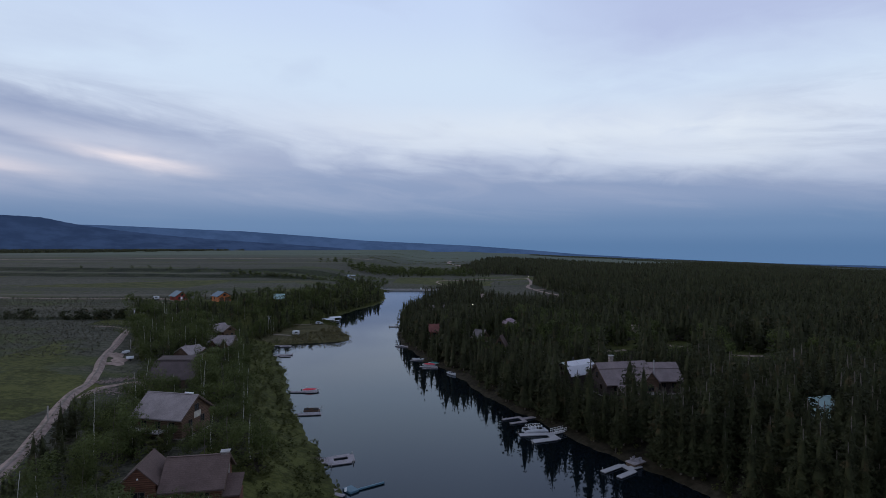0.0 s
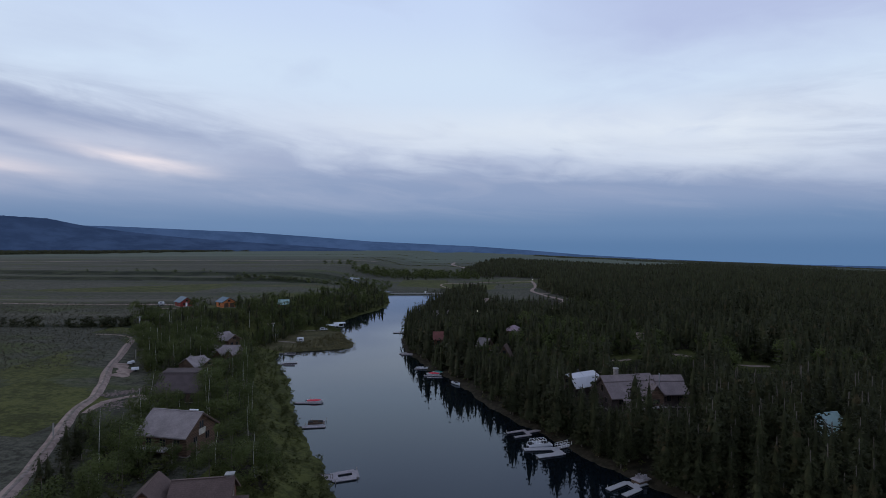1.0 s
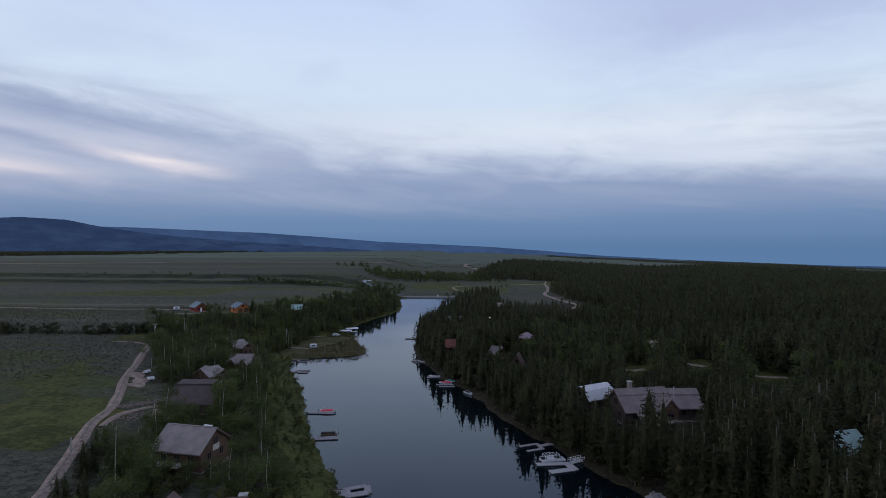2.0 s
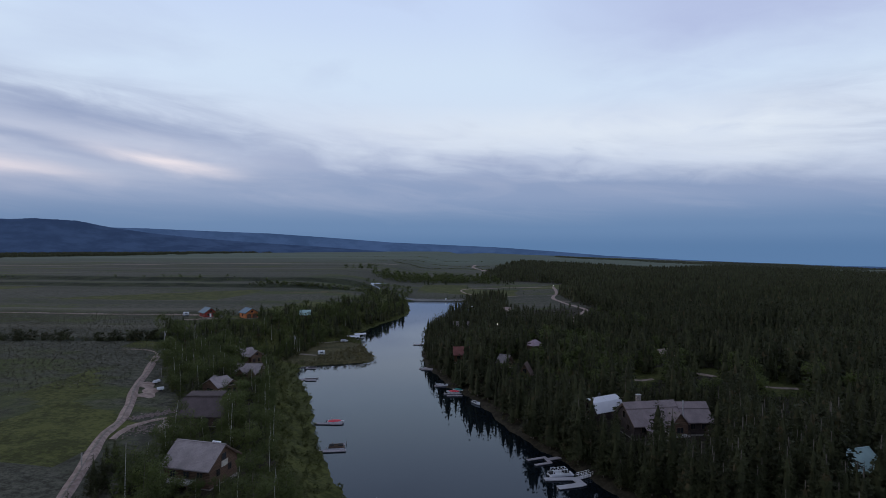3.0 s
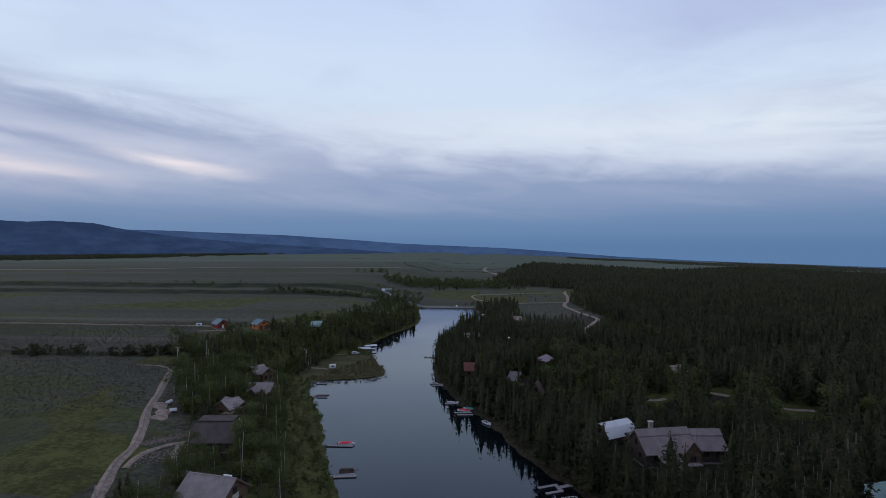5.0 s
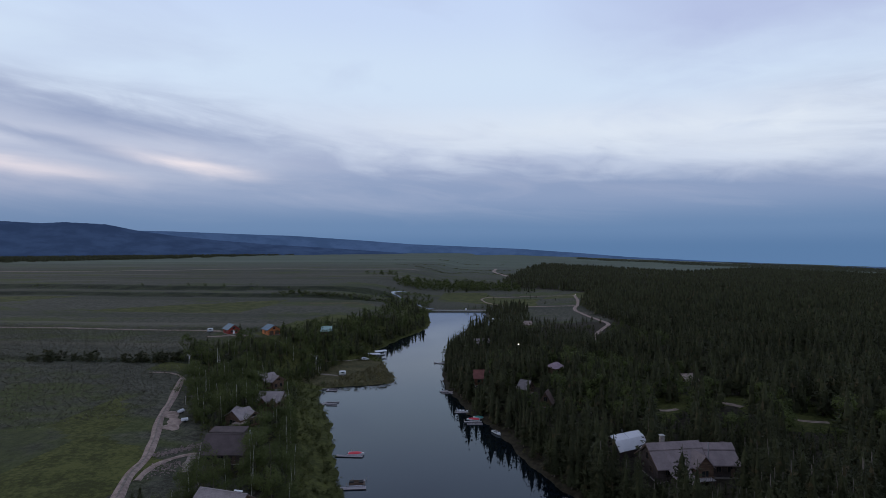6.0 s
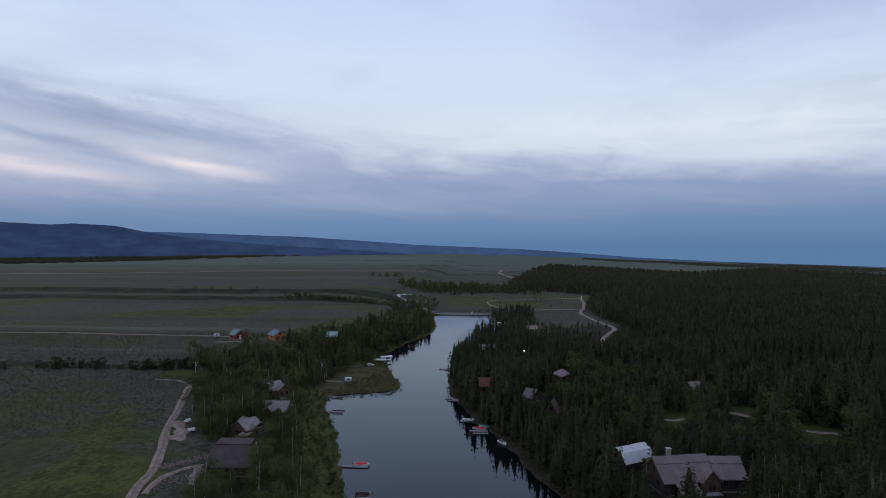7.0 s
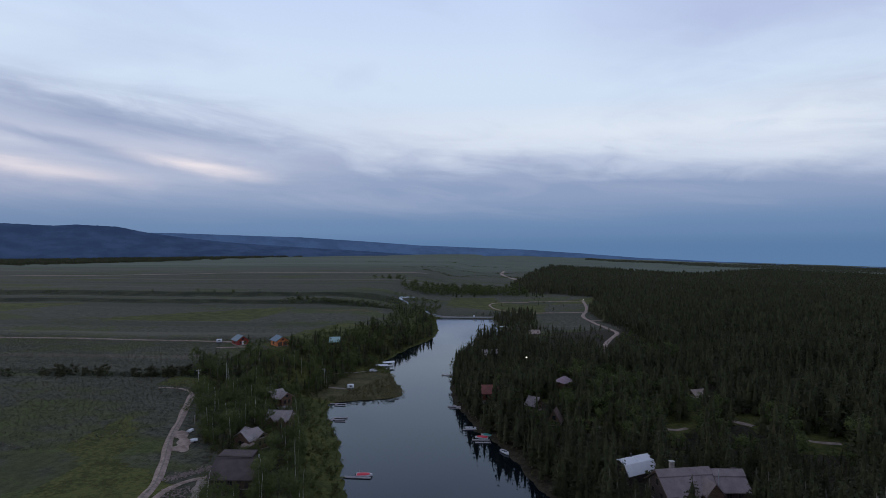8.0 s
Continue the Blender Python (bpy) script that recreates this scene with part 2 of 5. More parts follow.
mf.color(mf.mix(mf.span(mf.math("ADD", mf.math("MULTIPLY", mf.noise(0.5, 5, 0.65), 0.5), mf.math("MULTIPLY", mf.noise(0.05, 3), 0.5)), 0.40, 0.60), (0.014, 0.018, 0.009), (0.040, 0.046, 0.022)))
mf.bump(mf.noise(1.5, 4), 0.8, 0.4)
mat_bank = mf.m
mf = Mat("straw_marsh_grass", 0.95, 0.1)
mf.color(mf.mix(mf.span(mf.math("ADD", mf.math("MULTIPLY", mf.noise(0.9, 5, 0.65), 0.6), mf.math("MULTIPLY", mf.noise(0.15, 3), 0.4)), 0.40, 0.60), (0.046, 0.044, 0.018), (0.108, 0.092, 0.044)))
mf.bump(mf.noise(1.5, 4), 0.8, 0.3)
mat_straw = mf.m

mat_pine = foliage("pine_needles", (0.0255, 0.0275, 0.0115), (0.0465, 0.0498, 0.0210), (0.078, 0.062, 0.029), 0.2)
mat_aspen = foliage("aspen_leaves", (0.0455, 0.056, 0.017), (0.081, 0.098, 0.030))
mat_shrub = foliage("willow_leaves", (0.040, 0.044, 0.0125), (0.080, 0.086, 0.026))
mat_trunk = plain_mat("pine_bark", (0.13, 0.11, 0.09), 0.9, 0.2, 0, 0.35, 3)
mat_white_trunk = plain_mat("aspen_bark", (0.40, 0.385, 0.34), 0.8, 0.2, 0, 0.3, 2)

# ---- the lie of the land ----
LEFT_Y = (-400, 40, 98, 118, 131, 146, 162, 199, 229, 247, 252, 258, 264, 275, 286, 318, 336, 360, 391, 416, 437, 473, 527, 545)
LEFT_X = (60, -2, -18, -26, -32, -39, -45, -57, -71, -76, -66, -48, -44.5, -47, -52, -62, -70, -66, -60, -52, -49, -49, -57, -59)
RIGHT_Y = (-400, 40, 98, 107, 115, 130, 142, 152, 172, 193, 205, 215, 235, 251, 276, 311, 345, 400, 425, 436, 493, 545)
RIGHT_X = (150, 84, 49, 43, 38, 29, 24.5, 18, 10, 4, -2, -8, -13, -19, -23, -25, -24, -16, 4, 9, 1, -4)
DAM_Y = 556.0


def smooth(a, b, v):
    u = np.clip((np.asarray(v, float) - a) / (b - a), 0, 1)
    return u * u * (3 - 2 * u)


def wob(x, y, s, seed=0.0):
    """Cheap smooth waviness, about -1 to 1."""
    return (np.sin(x * s + 1.3 * seed + 1.7 * np.sin(y * s * 0.7 + seed)) + np.sin(y * s * 1.3 - 2.1 * seed + 1.3 * np.sin(x * s * 0.9 - seed))) * 0.5


def shore_left(y):
    return np.interp(y, LEFT_Y, LEFT_X) + 0.8 * np.sin(y * 0.45) * np.sin(y * 0.13 + 1)


def shore_right(y):
    return np.interp(y, RIGHT_Y, RIGHT_X) + 0.7 * np.sin(y * 0.38 + 2) * np.sin(y * 0.11)


def ground_z(x, y):
    x, y = np.asarray(x, float), np.asarray(y, float)
    l, r = shore_left(y) - x, x - shore_right(y)
    beyond = smooth(DAM_Y - 6, DAM_Y + 4, y)
    ll = np.maximum(l, 0)
    spit = smooth(244, 254, y) * (1 - smooth(300, 335, y)) * smooth(-102, -90, x)
    left = 0.4 * smooth(0, 1.2, ll) + 8.2 * smooth(1, 26, ll) + 3.6 * smooth(22, 80, ll)
    left = left * (1 - spit) + spit * (0.3 + 0.9 * smooth(0, 5, ll))
    rr = np.maximum(r, 0)
    right = 0.5 * smooth(0, 1.5, rr) + 5.0 * smooth(1, 22, rr) + 1.5 * smooth(25, 90, rr)
    near = np.where(l > 0, left, np.where(r > 0, right, -1.6 * smooth(0, 4, np.minimum(-l, -r)) - 0.1))
    # below the dam the valley opens out
    mid = (shore_left(np.minimum(y, 540)) + shore_right(np.minimum(y, 540))) / 2
    far = 2.0 + 10.0 * smooth(30, 160, mid - x) + 3.0 * smooth(40, 150, x - mid)
    z = near * (1 - beyond) + far * beyond
    dist = np.hypot(x, y)
    z = z - 0.034 * np.maximum(x - 150, 0) * smooth(150, 700, dist)
    step = (1 - smooth(-150, -90, x)) * smooth(-2500, -300, x)
    z = z + step * (3.2 * smooth(628, 656, y + 14 * wob(x, y, 0.012, 3)) + 2.4 * smooth(566, 586, y + 9 * wob(x, y, 0.016, 6)))
    roll = smooth(120, 500, dist) * (np.abs(x + 20) > 60)
    z = z + roll * (0.9 * wob(x, y, 0.011, 1) + 0.35 * wob(x, y, 0.043, 2)) + 0.12 * wob(x, y, 0.31, 3) * (near > 0.6)
    return z


def far_limit(x, y):
    """Where the closed forest ends and the open plain shows behind it."""
    a = np.degrees(np.arctan2(x, np.maximum(y, 1)))
    return np.hypot(x, y) < np.interp(a, (0, 6, 12, 19, 25, 50), (2050, 2050, 2000, 1800, 2700, 2900)) + 90 * wob(x, y, 0.006, 2)


def gz(x, y):
    return float(ground_z(x, y))


def mesh_from(name, verts, faces, mat, smooth_faces=False):
    me = bpy.data.meshes.new(name)
    verts, faces = np.asarray(verts, np.float32), np.asarray(faces, np.int32)
    k = faces.shape[1]
    me.vertices.add(len(verts))
    me.vertices.foreach_set("co", verts.ravel())
    me.loops.add(faces.size)
    me.loops.foreach_set("vertex_index", faces.ravel())
    me.polygons.add(len(faces))
    me.polygons.foreach_set("loop_start", np.arange(0, faces.size, k, dtype=np.int32))
    me.polygons.foreach_set("loop_total", np.full(len(faces), k, np.int32))
    if smooth_faces:
        me.polygons.foreach_set("use_smooth", np.ones(len(faces), bool))
    me.materials.append(mat)
    me.update(calc_edges=True)
    me.validate()
    return me


def grid_faces(nu, nv):
    i = np.arange((nu - 1) * (nv - 1))
    a = (i // (nv - 1)) * nv + i % (nv - 1)
    return np.stack([a, a + nv, a + nv + 1, a + 1], 1)


def build_ground():
    u = np.linspace(-1, 1, 360)
    xs = -20 + np.sinh(u * 4.2) / np.sinh(4.2) * 4900
    w = np.linspace(0, 1, 360)
    ys = np.concatenate([np.linspace(-900, 40, 20), 42 + (np.exp(w * 3.9) - 1) / (np.exp(3.9) - 1) * 4850])
    X, Y = np.meshgrid(xs, ys, indexing="ij")
    v = np.stack([X, Y, ground_z(X, Y)], -1).reshape(-1, 3)
    f = grid_faces(len(xs), len(ys))
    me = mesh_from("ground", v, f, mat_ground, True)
    me.materials.append(mat_floor)
    me.materials.append(mat_grass)
    me.materials.append(mat_bank)
    me.materials.append(mat_straw)
    c = v[f].mean(1)
    x, y = c[:, 0], c[:, 1]
    bank = x - shore_right(np.minimum(y, 545))
    pines = (bank > -4) & ((y < 420) | (x > np.interp(y, (420, 440, 590, 745, 850, 1000, 1350, 2200, 4200), (0, 100, 100, 128, 40, 25, 75, 230, 620)))) & far_limit(x, y)
    glade = wob(x, y, 0.035, 5) + 0.5 * wob(x, y, 0.09, 8)
    pines &= ~((glade > 0.95) & (y < 420) & (bank > 25))
    west = (shore_left(y) - x > 15) & (x > np.interp(y, (60, 108, 150, 216, 260, 340, 430), (-50, -66, -76, -104, -140, -112, -90))) & (y < 440) & ~((y > 245) & (y < 315))
    west &= wob(x, y, 0.12, 4) > -0.2
    l = shore_left(np.minimum(y, 545)) - x
    lush = ((l > -5) & (l < 24) & (y < 560)) | ((bank > 0) & (y < 430) & (glade > 0.85) & (bank > 25))
    lush |= (y > 556) & (y < 760) & (x > -60) & (x < 130) & (wob(x, y, 0.03, 6) > 0.0)
    lush |= (x < -80) & (x > -128) & (y > 105) & (y < 235) & (x + 0.62 * (y - 124) < -84 + 10 * wob(x, y, 0.08, 2)) & (x + 0.62 * (y - 124) > -112 + 9 * wob(x, y, 0.07, 3)) & (wob(x, y, 0.06, 7) > -0.65)
    lush |= (x < -200) & (y > 430) & (y < 560) & (wob(x, y, 0.008, 1) > -0.3)
    lush |= (x > 55) & (x < 120) & (y > 182) & (y < 222) & (wob(x, y, 0.09, 2) > -0.4)
    lush |= (x > 16) & (x < 56) & (y > 236) & (y < 266)
    lush |= (l > 24) & (l < 75) & (y > 225) & (y < 430)
    kind = np.where(lush & ~(west & (l < 60) & (y < 225)), 2, pines | west)
    # darker green on the terrace slopes and along the bank near y 250
    t1, t2 = y + 14 * wob(x, y, 0.012, 3), y + 9 * wob(x, y, 0.016, 6)
    dark_bank = (x < -115) & (x > -2500) & (((t1 > 626) & (t1 < 656)) | ((t2 > 564) & (t2 < 588) & (wob(x, y, 0.02, 9) > -0.5)))
    dark_bank |= (x < -118) & (x > -330) & (np.abs(y - 250 - 6 * wob(x, y, 0.03, 2)) < 5)
    kind = np.where(dark_bank, 3, kind)
    kind = np.where((y > 250) & (y < 308 + 0.2 * (x + 60)) & (x > -90) & (l > -3), 4, kind)
    kind = np.where(((x + 143) / 34) ** 2 + ((y - 519) / 8) ** 2 + 0.4 * wob(x, y, 0.1, 3) < 1, 4, kind)
    me.polygons.foreach_set("material_index", kind.astype(np.int32))
    return tagged(new("ground", me), "grey-green sagebrush valley floor with grassy river banks", "ground", kind="structure")


ground = build_ground()


def build_water():
    ys = np.linspace(-400, DAM_Y - 2, 300)
    us = np.linspace(0, 1, 9)
    v = []
    for y in ys:
        a, b = shore_left(y) - 5, shore_right(y) + 5
        v += [(a + (b - a) * s, y, 0.0) for s in us]
    return tagged(new("water", mesh_from("water", v, grid_faces(len(ys), len(us))[:, ::-1], mat_water, True)),
                  "calm dark river water mirroring the cloudy sky", "river", kind="structure")


water = build_water()

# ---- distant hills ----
# air haze is put into the blue base colour and a faint blue emission
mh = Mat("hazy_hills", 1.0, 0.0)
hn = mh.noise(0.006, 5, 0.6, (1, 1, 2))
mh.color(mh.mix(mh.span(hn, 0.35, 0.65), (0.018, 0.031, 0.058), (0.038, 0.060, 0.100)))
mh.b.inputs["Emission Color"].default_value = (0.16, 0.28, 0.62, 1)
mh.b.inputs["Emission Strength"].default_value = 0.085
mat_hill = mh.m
# farther ridge: paler blue and a stronger glow paint in thicker haze
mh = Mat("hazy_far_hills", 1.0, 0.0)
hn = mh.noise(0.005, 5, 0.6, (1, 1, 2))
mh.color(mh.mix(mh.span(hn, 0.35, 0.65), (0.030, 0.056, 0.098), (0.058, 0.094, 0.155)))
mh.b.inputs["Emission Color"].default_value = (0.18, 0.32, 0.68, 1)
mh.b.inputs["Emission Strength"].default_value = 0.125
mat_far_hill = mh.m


def ridge(name, dist, depth, az0, az1, crest, base, mat, label, rough=1.0):
    """A long hill: crest(az) gives its top; the slope comes down towards the viewer."""
    n, k = 260, 14
    v = []
    for i in range(n):
        a = az0 + (az1 - az0) * i / (n - 1)
        top, bot = crest(a), base(a)
        for j in range(k):
            s = j / (k - 1)
            d = dist - depth * (1 - s) + 60 * wob(a * 0.9, s * 3, 1.0, 1) * (1 - s)
            h = bot + (top - bot) * (s ** 1.25)
            h += rough * (6 * wob(a * 1.9, s * 7, 1.0, 4) + 3 * wob(a * 6, s * 9, 1.0, 5)) * s * (1 - s) * 3
            h += rough * s * (1.4 * wob(a * 9, 1, 1.0, 6) + 1.0 * wob(a * 31, 1, 1.0, 7) + 0.8 * wob(a * 77, 2, 1.0, 8))
            v.append((d * math.sin(radians(a)), d * math.cos(radians(a)), h))
    return tagged(new(name, mesh_from(name, v, grid_faces(n, k), mat, True)), label, "hills", kind="structure")


def bump_at(a, c, w):
    return math.exp(-((a - c) / w) ** 2)


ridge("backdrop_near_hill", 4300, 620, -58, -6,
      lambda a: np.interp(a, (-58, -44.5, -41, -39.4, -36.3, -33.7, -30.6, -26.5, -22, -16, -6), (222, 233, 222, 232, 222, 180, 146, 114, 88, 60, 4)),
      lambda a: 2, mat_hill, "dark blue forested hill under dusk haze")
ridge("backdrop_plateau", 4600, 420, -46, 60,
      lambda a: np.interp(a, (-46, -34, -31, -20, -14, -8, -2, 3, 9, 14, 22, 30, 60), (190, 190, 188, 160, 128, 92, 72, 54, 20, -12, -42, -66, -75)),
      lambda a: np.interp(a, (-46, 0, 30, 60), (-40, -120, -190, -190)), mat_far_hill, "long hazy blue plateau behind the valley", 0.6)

# ---- plants ----
rng = np.random.default_rng(7)


def cone_template(seed, layers, spikes, wide=0.155, tip=1.0):
    """A conifer of ragged skirts, 1 high. Returns vertices and triangles."""
    r = np.random.default_rng(seed)
    v, f = [], []
    for i in range(layers):
        lo = 0.08 + 0.76 * i / layers
        top = tip if i == layers - 1 else min(1.0, lo + 0.9 / layers + 0.16)
        rad = wide * (1 - 0.90 * i / layers) ** 0.75 * r.uniform(0.85, 1.12)
        n, a0 = len(v), r.random() * 6
        v.append((r.normal(0, 0.004), r.normal(0, 0.004), top))
        m = spikes * 2
        for j in range(m):
            q = rad * (r.uniform(0.85, 1.25) if j % 2 else r.uniform(0.5, 0.8))
            a = a0 + 6.283 * j / m + r.normal(0, 0.08)
            v.append((math.cos(a) * q, math.sin(a) * q, lo + r.normal(0, 0.018)))
        f += [(n, n + 1 + j, n + 1 + (j + 1) % m) for j in range(m)]
    return np.array(v), np.array(f)


def pine_template(seed, boughs, tufts, size, layers, spikes):
    """A nearer conifer: ragged skirts with needle tufts along uneven boughs on top of them."""
    r = np.random.default_rng(seed)
    fat, blunt = 0.9 + 0.3 * r.random(), r.uniform(0.55, 0.8)
    v0, f0 = cone_template(seed + 500, layers, spikes, 0.072 * fat, 0.9)
    v, f = v0.tolist(), f0.tolist()
    base = 0.05 + 0.08 * r.random()
    for i in range(boughs):
        s = 1 - (1 - (i + r.random()) / boughs) ** 0.62
        h = base + (0.985 - base) * s
        q = (fat * 0.128 * (1 - s) ** blunt * (0.7 + 0.3 * min(1, s * 5 + 0.2)) + 0.004) * r.uniform(0.75, 1.18)
        a, droop = r.random() * 6.283, r.uniform(0.0, 0.6)
        c, sn = math.cos(a), math.sin(a)
        for k in range(tufts):
            u = 0.35 + 0.65 * r.random() ** 0.6
            w, ln = size * r.uniform(0.5, 0.95) * (1 - 0.55 * s), size * r.uniform(0.7, 1.3) * (1 - 0.5 * s)
            x, y, z = np.array((c * q * u, sn * q * u, h - droop * q * u)) + r.normal(0, size * 0.25, 3) * (1 - 0.5 * s)
            tilt = r.normal(0, 0.4)
            n = len(v)
            v += [(x + sn * w / 2, y - c * w / 2, z - tilt * w), (x - sn * w / 2, y + c * w / 2, z + tilt * w), (x + c * ln * 0.7, y + sn * ln * 0.7, z + ln * r.uniform(-0.55, 0.3))]
            f.append((n, n + 1, n + 2))
    return np.array(v), np.array(f)


def leafy_template(seed, leaves, flat=0.75, low=0.0, size=0.10):
    """A broad-leaved crown, 1 high: leaf sprays gathered in uneven clumps."""
    r = np.random.default_rng(seed)
    cl = [(r.normal(0, 0.15), r.normal(0, 0.15), low + (1 - low) * (0.12 + 0.8 * r.random()), r.uniform(0.10, 0.19)) for _ in range(14)]
    v, f = [], []
    for i in range(leaves):
        cx, cy, cz, cr = cl[int(r.integers(len(cl)))]
        d = r.normal(0, 1, 3)
        d /= np.linalg.norm(d)
        p = np.array((cx, cy, cz)) + d * cr * r.uniform(0.55, 1.05) * (1, 1, flat)
        if p[2] < 0.01:
            p[2] = 0.01 + 0.03 * r.random()
        nrm = d * 0.7 + (0, 0, 0.7) + r.normal(0, 0.35, 3)
        t1 = np.cross(nrm, r.normal(0, 1, 3))
        t2 = np.cross(nrm, t1)
        t1, t2 = t1 / np.linalg.norm(t1) * size, t2 / np.linalg.norm(t2) * size * 0.8
        n = len(v)
        v += [p - t1 * .5, p + t1 * .5 - t2 * .2, p + t2 * .6]
        f.append((n, n + 1, n + 2))
    return np.array(v), np.array(f)


def scatter(templates, places, which=None):
    """Joins turned and scaled copies of the templates; places: x, y, z, height, width factor."""
    vs, fs, n = [], [], 0
    r = np.random.default_rng(11)
    pick = r.integers(len(templates), size=len(places))
    ang = r.random(len(places)) * 6.283
    for k, (tv, tf) in enumerate(templates):
        sel = np.nonzero(pick == k)[0]
        if not len(sel):
            continue
        P, a = places[sel], ang[sel]
        c, s = np.cos(a)[:, None], np.sin(a)[:, None]
        hw = (P[:, 3] * P[:, 4])[:, None]
        lean = r.normal(0, 0.02, (len(sel), 2)) * P[:, 3:4]
        z = tv[None, :, 2]
        X = P[:, 0:1] + (tv[None, :, 0] * c - tv[None, :, 1] * s) * hw + lean[:, 0:1] * z
        Y = P[:, 1:2] + (tv[None, :, 0] * s + tv[None, :, 1] * c) * hw + lean[:, 1:2] * z
        Z = P[:, 2:3] + z * P[:, 3:4]
        vs.append(np.stack([X, Y, Z], -1).reshape(-1, 3))
        fs.append((tf[None] + (np.arange(len(sel)) * len(tv))[:, None, None] + n).reshape(-1, 3))
        n += len(sel) * len(tv)
    return np.concatenate(vs), np.concatenate(fs)


def trunk_mesh(name, mat, r0, r1, bend=0.0, sides=6, steps=5, base=-0.03):
    v, f = [], []
    for i in range(steps + 1):
        s = i / steps
        rr = r0 + (r1 - r0) * s
        for j in range(sides):
            a = 6.283 * j / sides
            v.append((math.cos(a) * rr + bend * math.sin(s * 3), math.sin(a) * rr + bend * 0.6 * math.sin(s * 4.4), base + (1 - base) * s))
    for i in range(steps):
        for j in range(sides):
            a, b = i * sides + j, i * sides + (j + 1) % sides
            f.append((a, b, b + sides, a + sides))
    return mesh_from(name, v, f, mat, True)


# houses: x, y, turn, half-width, half-depth; trees keep off them and stay low just before them
PADS = [(-53, 108.5, 9, 6.5, 1.6), (-35.5, 82, 9, 7.5, 0.4), (-44, 84, 5, 7, 0.4), (-69.5, 143, 8.5, 7, 2.4), (-75.5, 168, 6, 5, 2.2), (-75, 189, 5.5, 5, 2.2), (-85, 216, 5, 6, 2.0),
        (-156.5, 323, 9, 7, 0.2), (-132, 326, 9, 7, 0.2), (53, 147, 13, 7, 1.8), (40, 163, 6.5, 5.5, 2.4), (83, 123, 3.4, 4.5, 3.8), (32, 264, 5.5, 5, 2.4), (-3, 246, 5, 4.5, 3.2),
        (-4, 338, 6, 5, 2.6), (15, 225, 5, 5, 3.0), (22, 207, 3.5, 3.5, 3.0), (29, 423, 6, 4, 2.4), (-101, 339, 4, 4, 3.5), (86, 243, 7, 7, 1.6), (90, 211, 6, 6, 0.4), (66, 204, 6, 4, 0.4), (109, 193, 8, 5, 0.4), (103, 190, 6, 5, 0.6)]
ROAD = [(-57, 55), (-61, 68), (-66.2, 82), (-71, 94), (-77.2, 108), (-84.5, 124.3), (-87.5, 135), (-94.5, 150), (-103.4, 167), (-109, 181), (-117.7, 200.5), (-124.5, 216)]
DRIVE = [(-81.0, 122), (-82.4, 127), (-82.8, 132.6), (-81.4, 138.2), (-78.8, 141.4), (-75, 142.8)]
CLEARING = [(-105, 173), (-100, 168.5), (-96.5, 163), (-96, 157)]
EAST_ROAD = [(107, 694), (103.5, 660), (99.5, 620), (90, 565), (81, 522), (83.9, 485), (88.4, 448), (90.1, 421), (79.3, 392), (70, 364), (66, 340)]


def path_gap(x, y, pts):
    """Distance from points to a broken line."""
    x, y = np.asarray(x, float), np.asarray(y, float)
    d = np.full(x.shape, 1e9)
    for (ax, ay), (bx, by) in zip(pts, pts[1:]):
        ux, uy = bx - ax, by - ay
        t = np.clip(((x - ax) * ux + (y - ay) * uy) / (ux * ux + uy * uy), 0, 1)
        d = np.minimum(d, np.hypot(x - ax - t * ux, y - ay - t * uy))
    return d


def pads_clear(x, y, extra=1.5):
    ok = np.ones(np.shape(x), bool)
    for px, py, a, b, _ in PADS:
        ok &= ((x - px) / (a + extra)) ** 2 + ((y - py) / (b + extra)) ** 2 > 1
    return ok


def low_before(x, y, h):
    """Trees that stand before a house keep below its roof, as the owners cut their view free."""
    z = ground_z(x, y)
    for px, py, a, b, free in PADS:
        s = py - b * 0.5 - y
        inside = (np.abs(x - px * (1 - s / py)) < a * 0.85) & (s > 0) & (s < 70) & ((np.sin(x * 12.9 + y * 7.3) < 0.9) | (s < 4) | (free < 1))
        zp = gz(px, py)
        h = np.where(inside, np.minimum(h, np.maximum(zp + free + s * (50 - zp) / py - z, 0.5)), h)
    return h


def spots(x0, x1, y0, y1, step, seed):
    r = np.random.default_rng(seed)
    xs, ys = np.meshgrid(np.arange(x0, x1, step), np.arange(y0, y1, step))
    x = xs.ravel() + r.uniform(-0.48, 0.48, xs.size) * step
    y = ys.ravel() + r.uniform(-0.48, 0.48, xs.size) * step
    seen = np.abs(np.arctan2(x, np.maximum(y, 1))) < radians(52)
    return x[seen], y[seen], r


def east_woods(x, y):
    """True where the closed pine forest stands."""
    bank = x - shore_right(y)
    near = (y < 560) & (bank > 2.0)
    near &= ~((y > 455) & (x < 92) & (x > 36)) & ~((y > 395) & (y <= 455) & (x > 48) & (x < 96) & (np.sin(x * 5.1 + y * 3.7) < 0.6))
    edge = np.interp(y, (560, 590, 745, 760, 850, 1000, 1350, 2200, 4200), (100, 108, 128, 110, 40, 25, 75, 230, 620))
    far = (y >= 560) & (x > edge) & far_limit(x, y)
    ok = near | far
    ok &= path_gap(x, y, EAST_ROAD) > 4.5
    glade = wob(x, y, 0.035, 5) + 0.5 * wob(x, y, 0.09, 8)
    ok &= ~((glade > 1.02) & (y < 420) & (bank > 25))
    return ok & pads_clear(x, y)


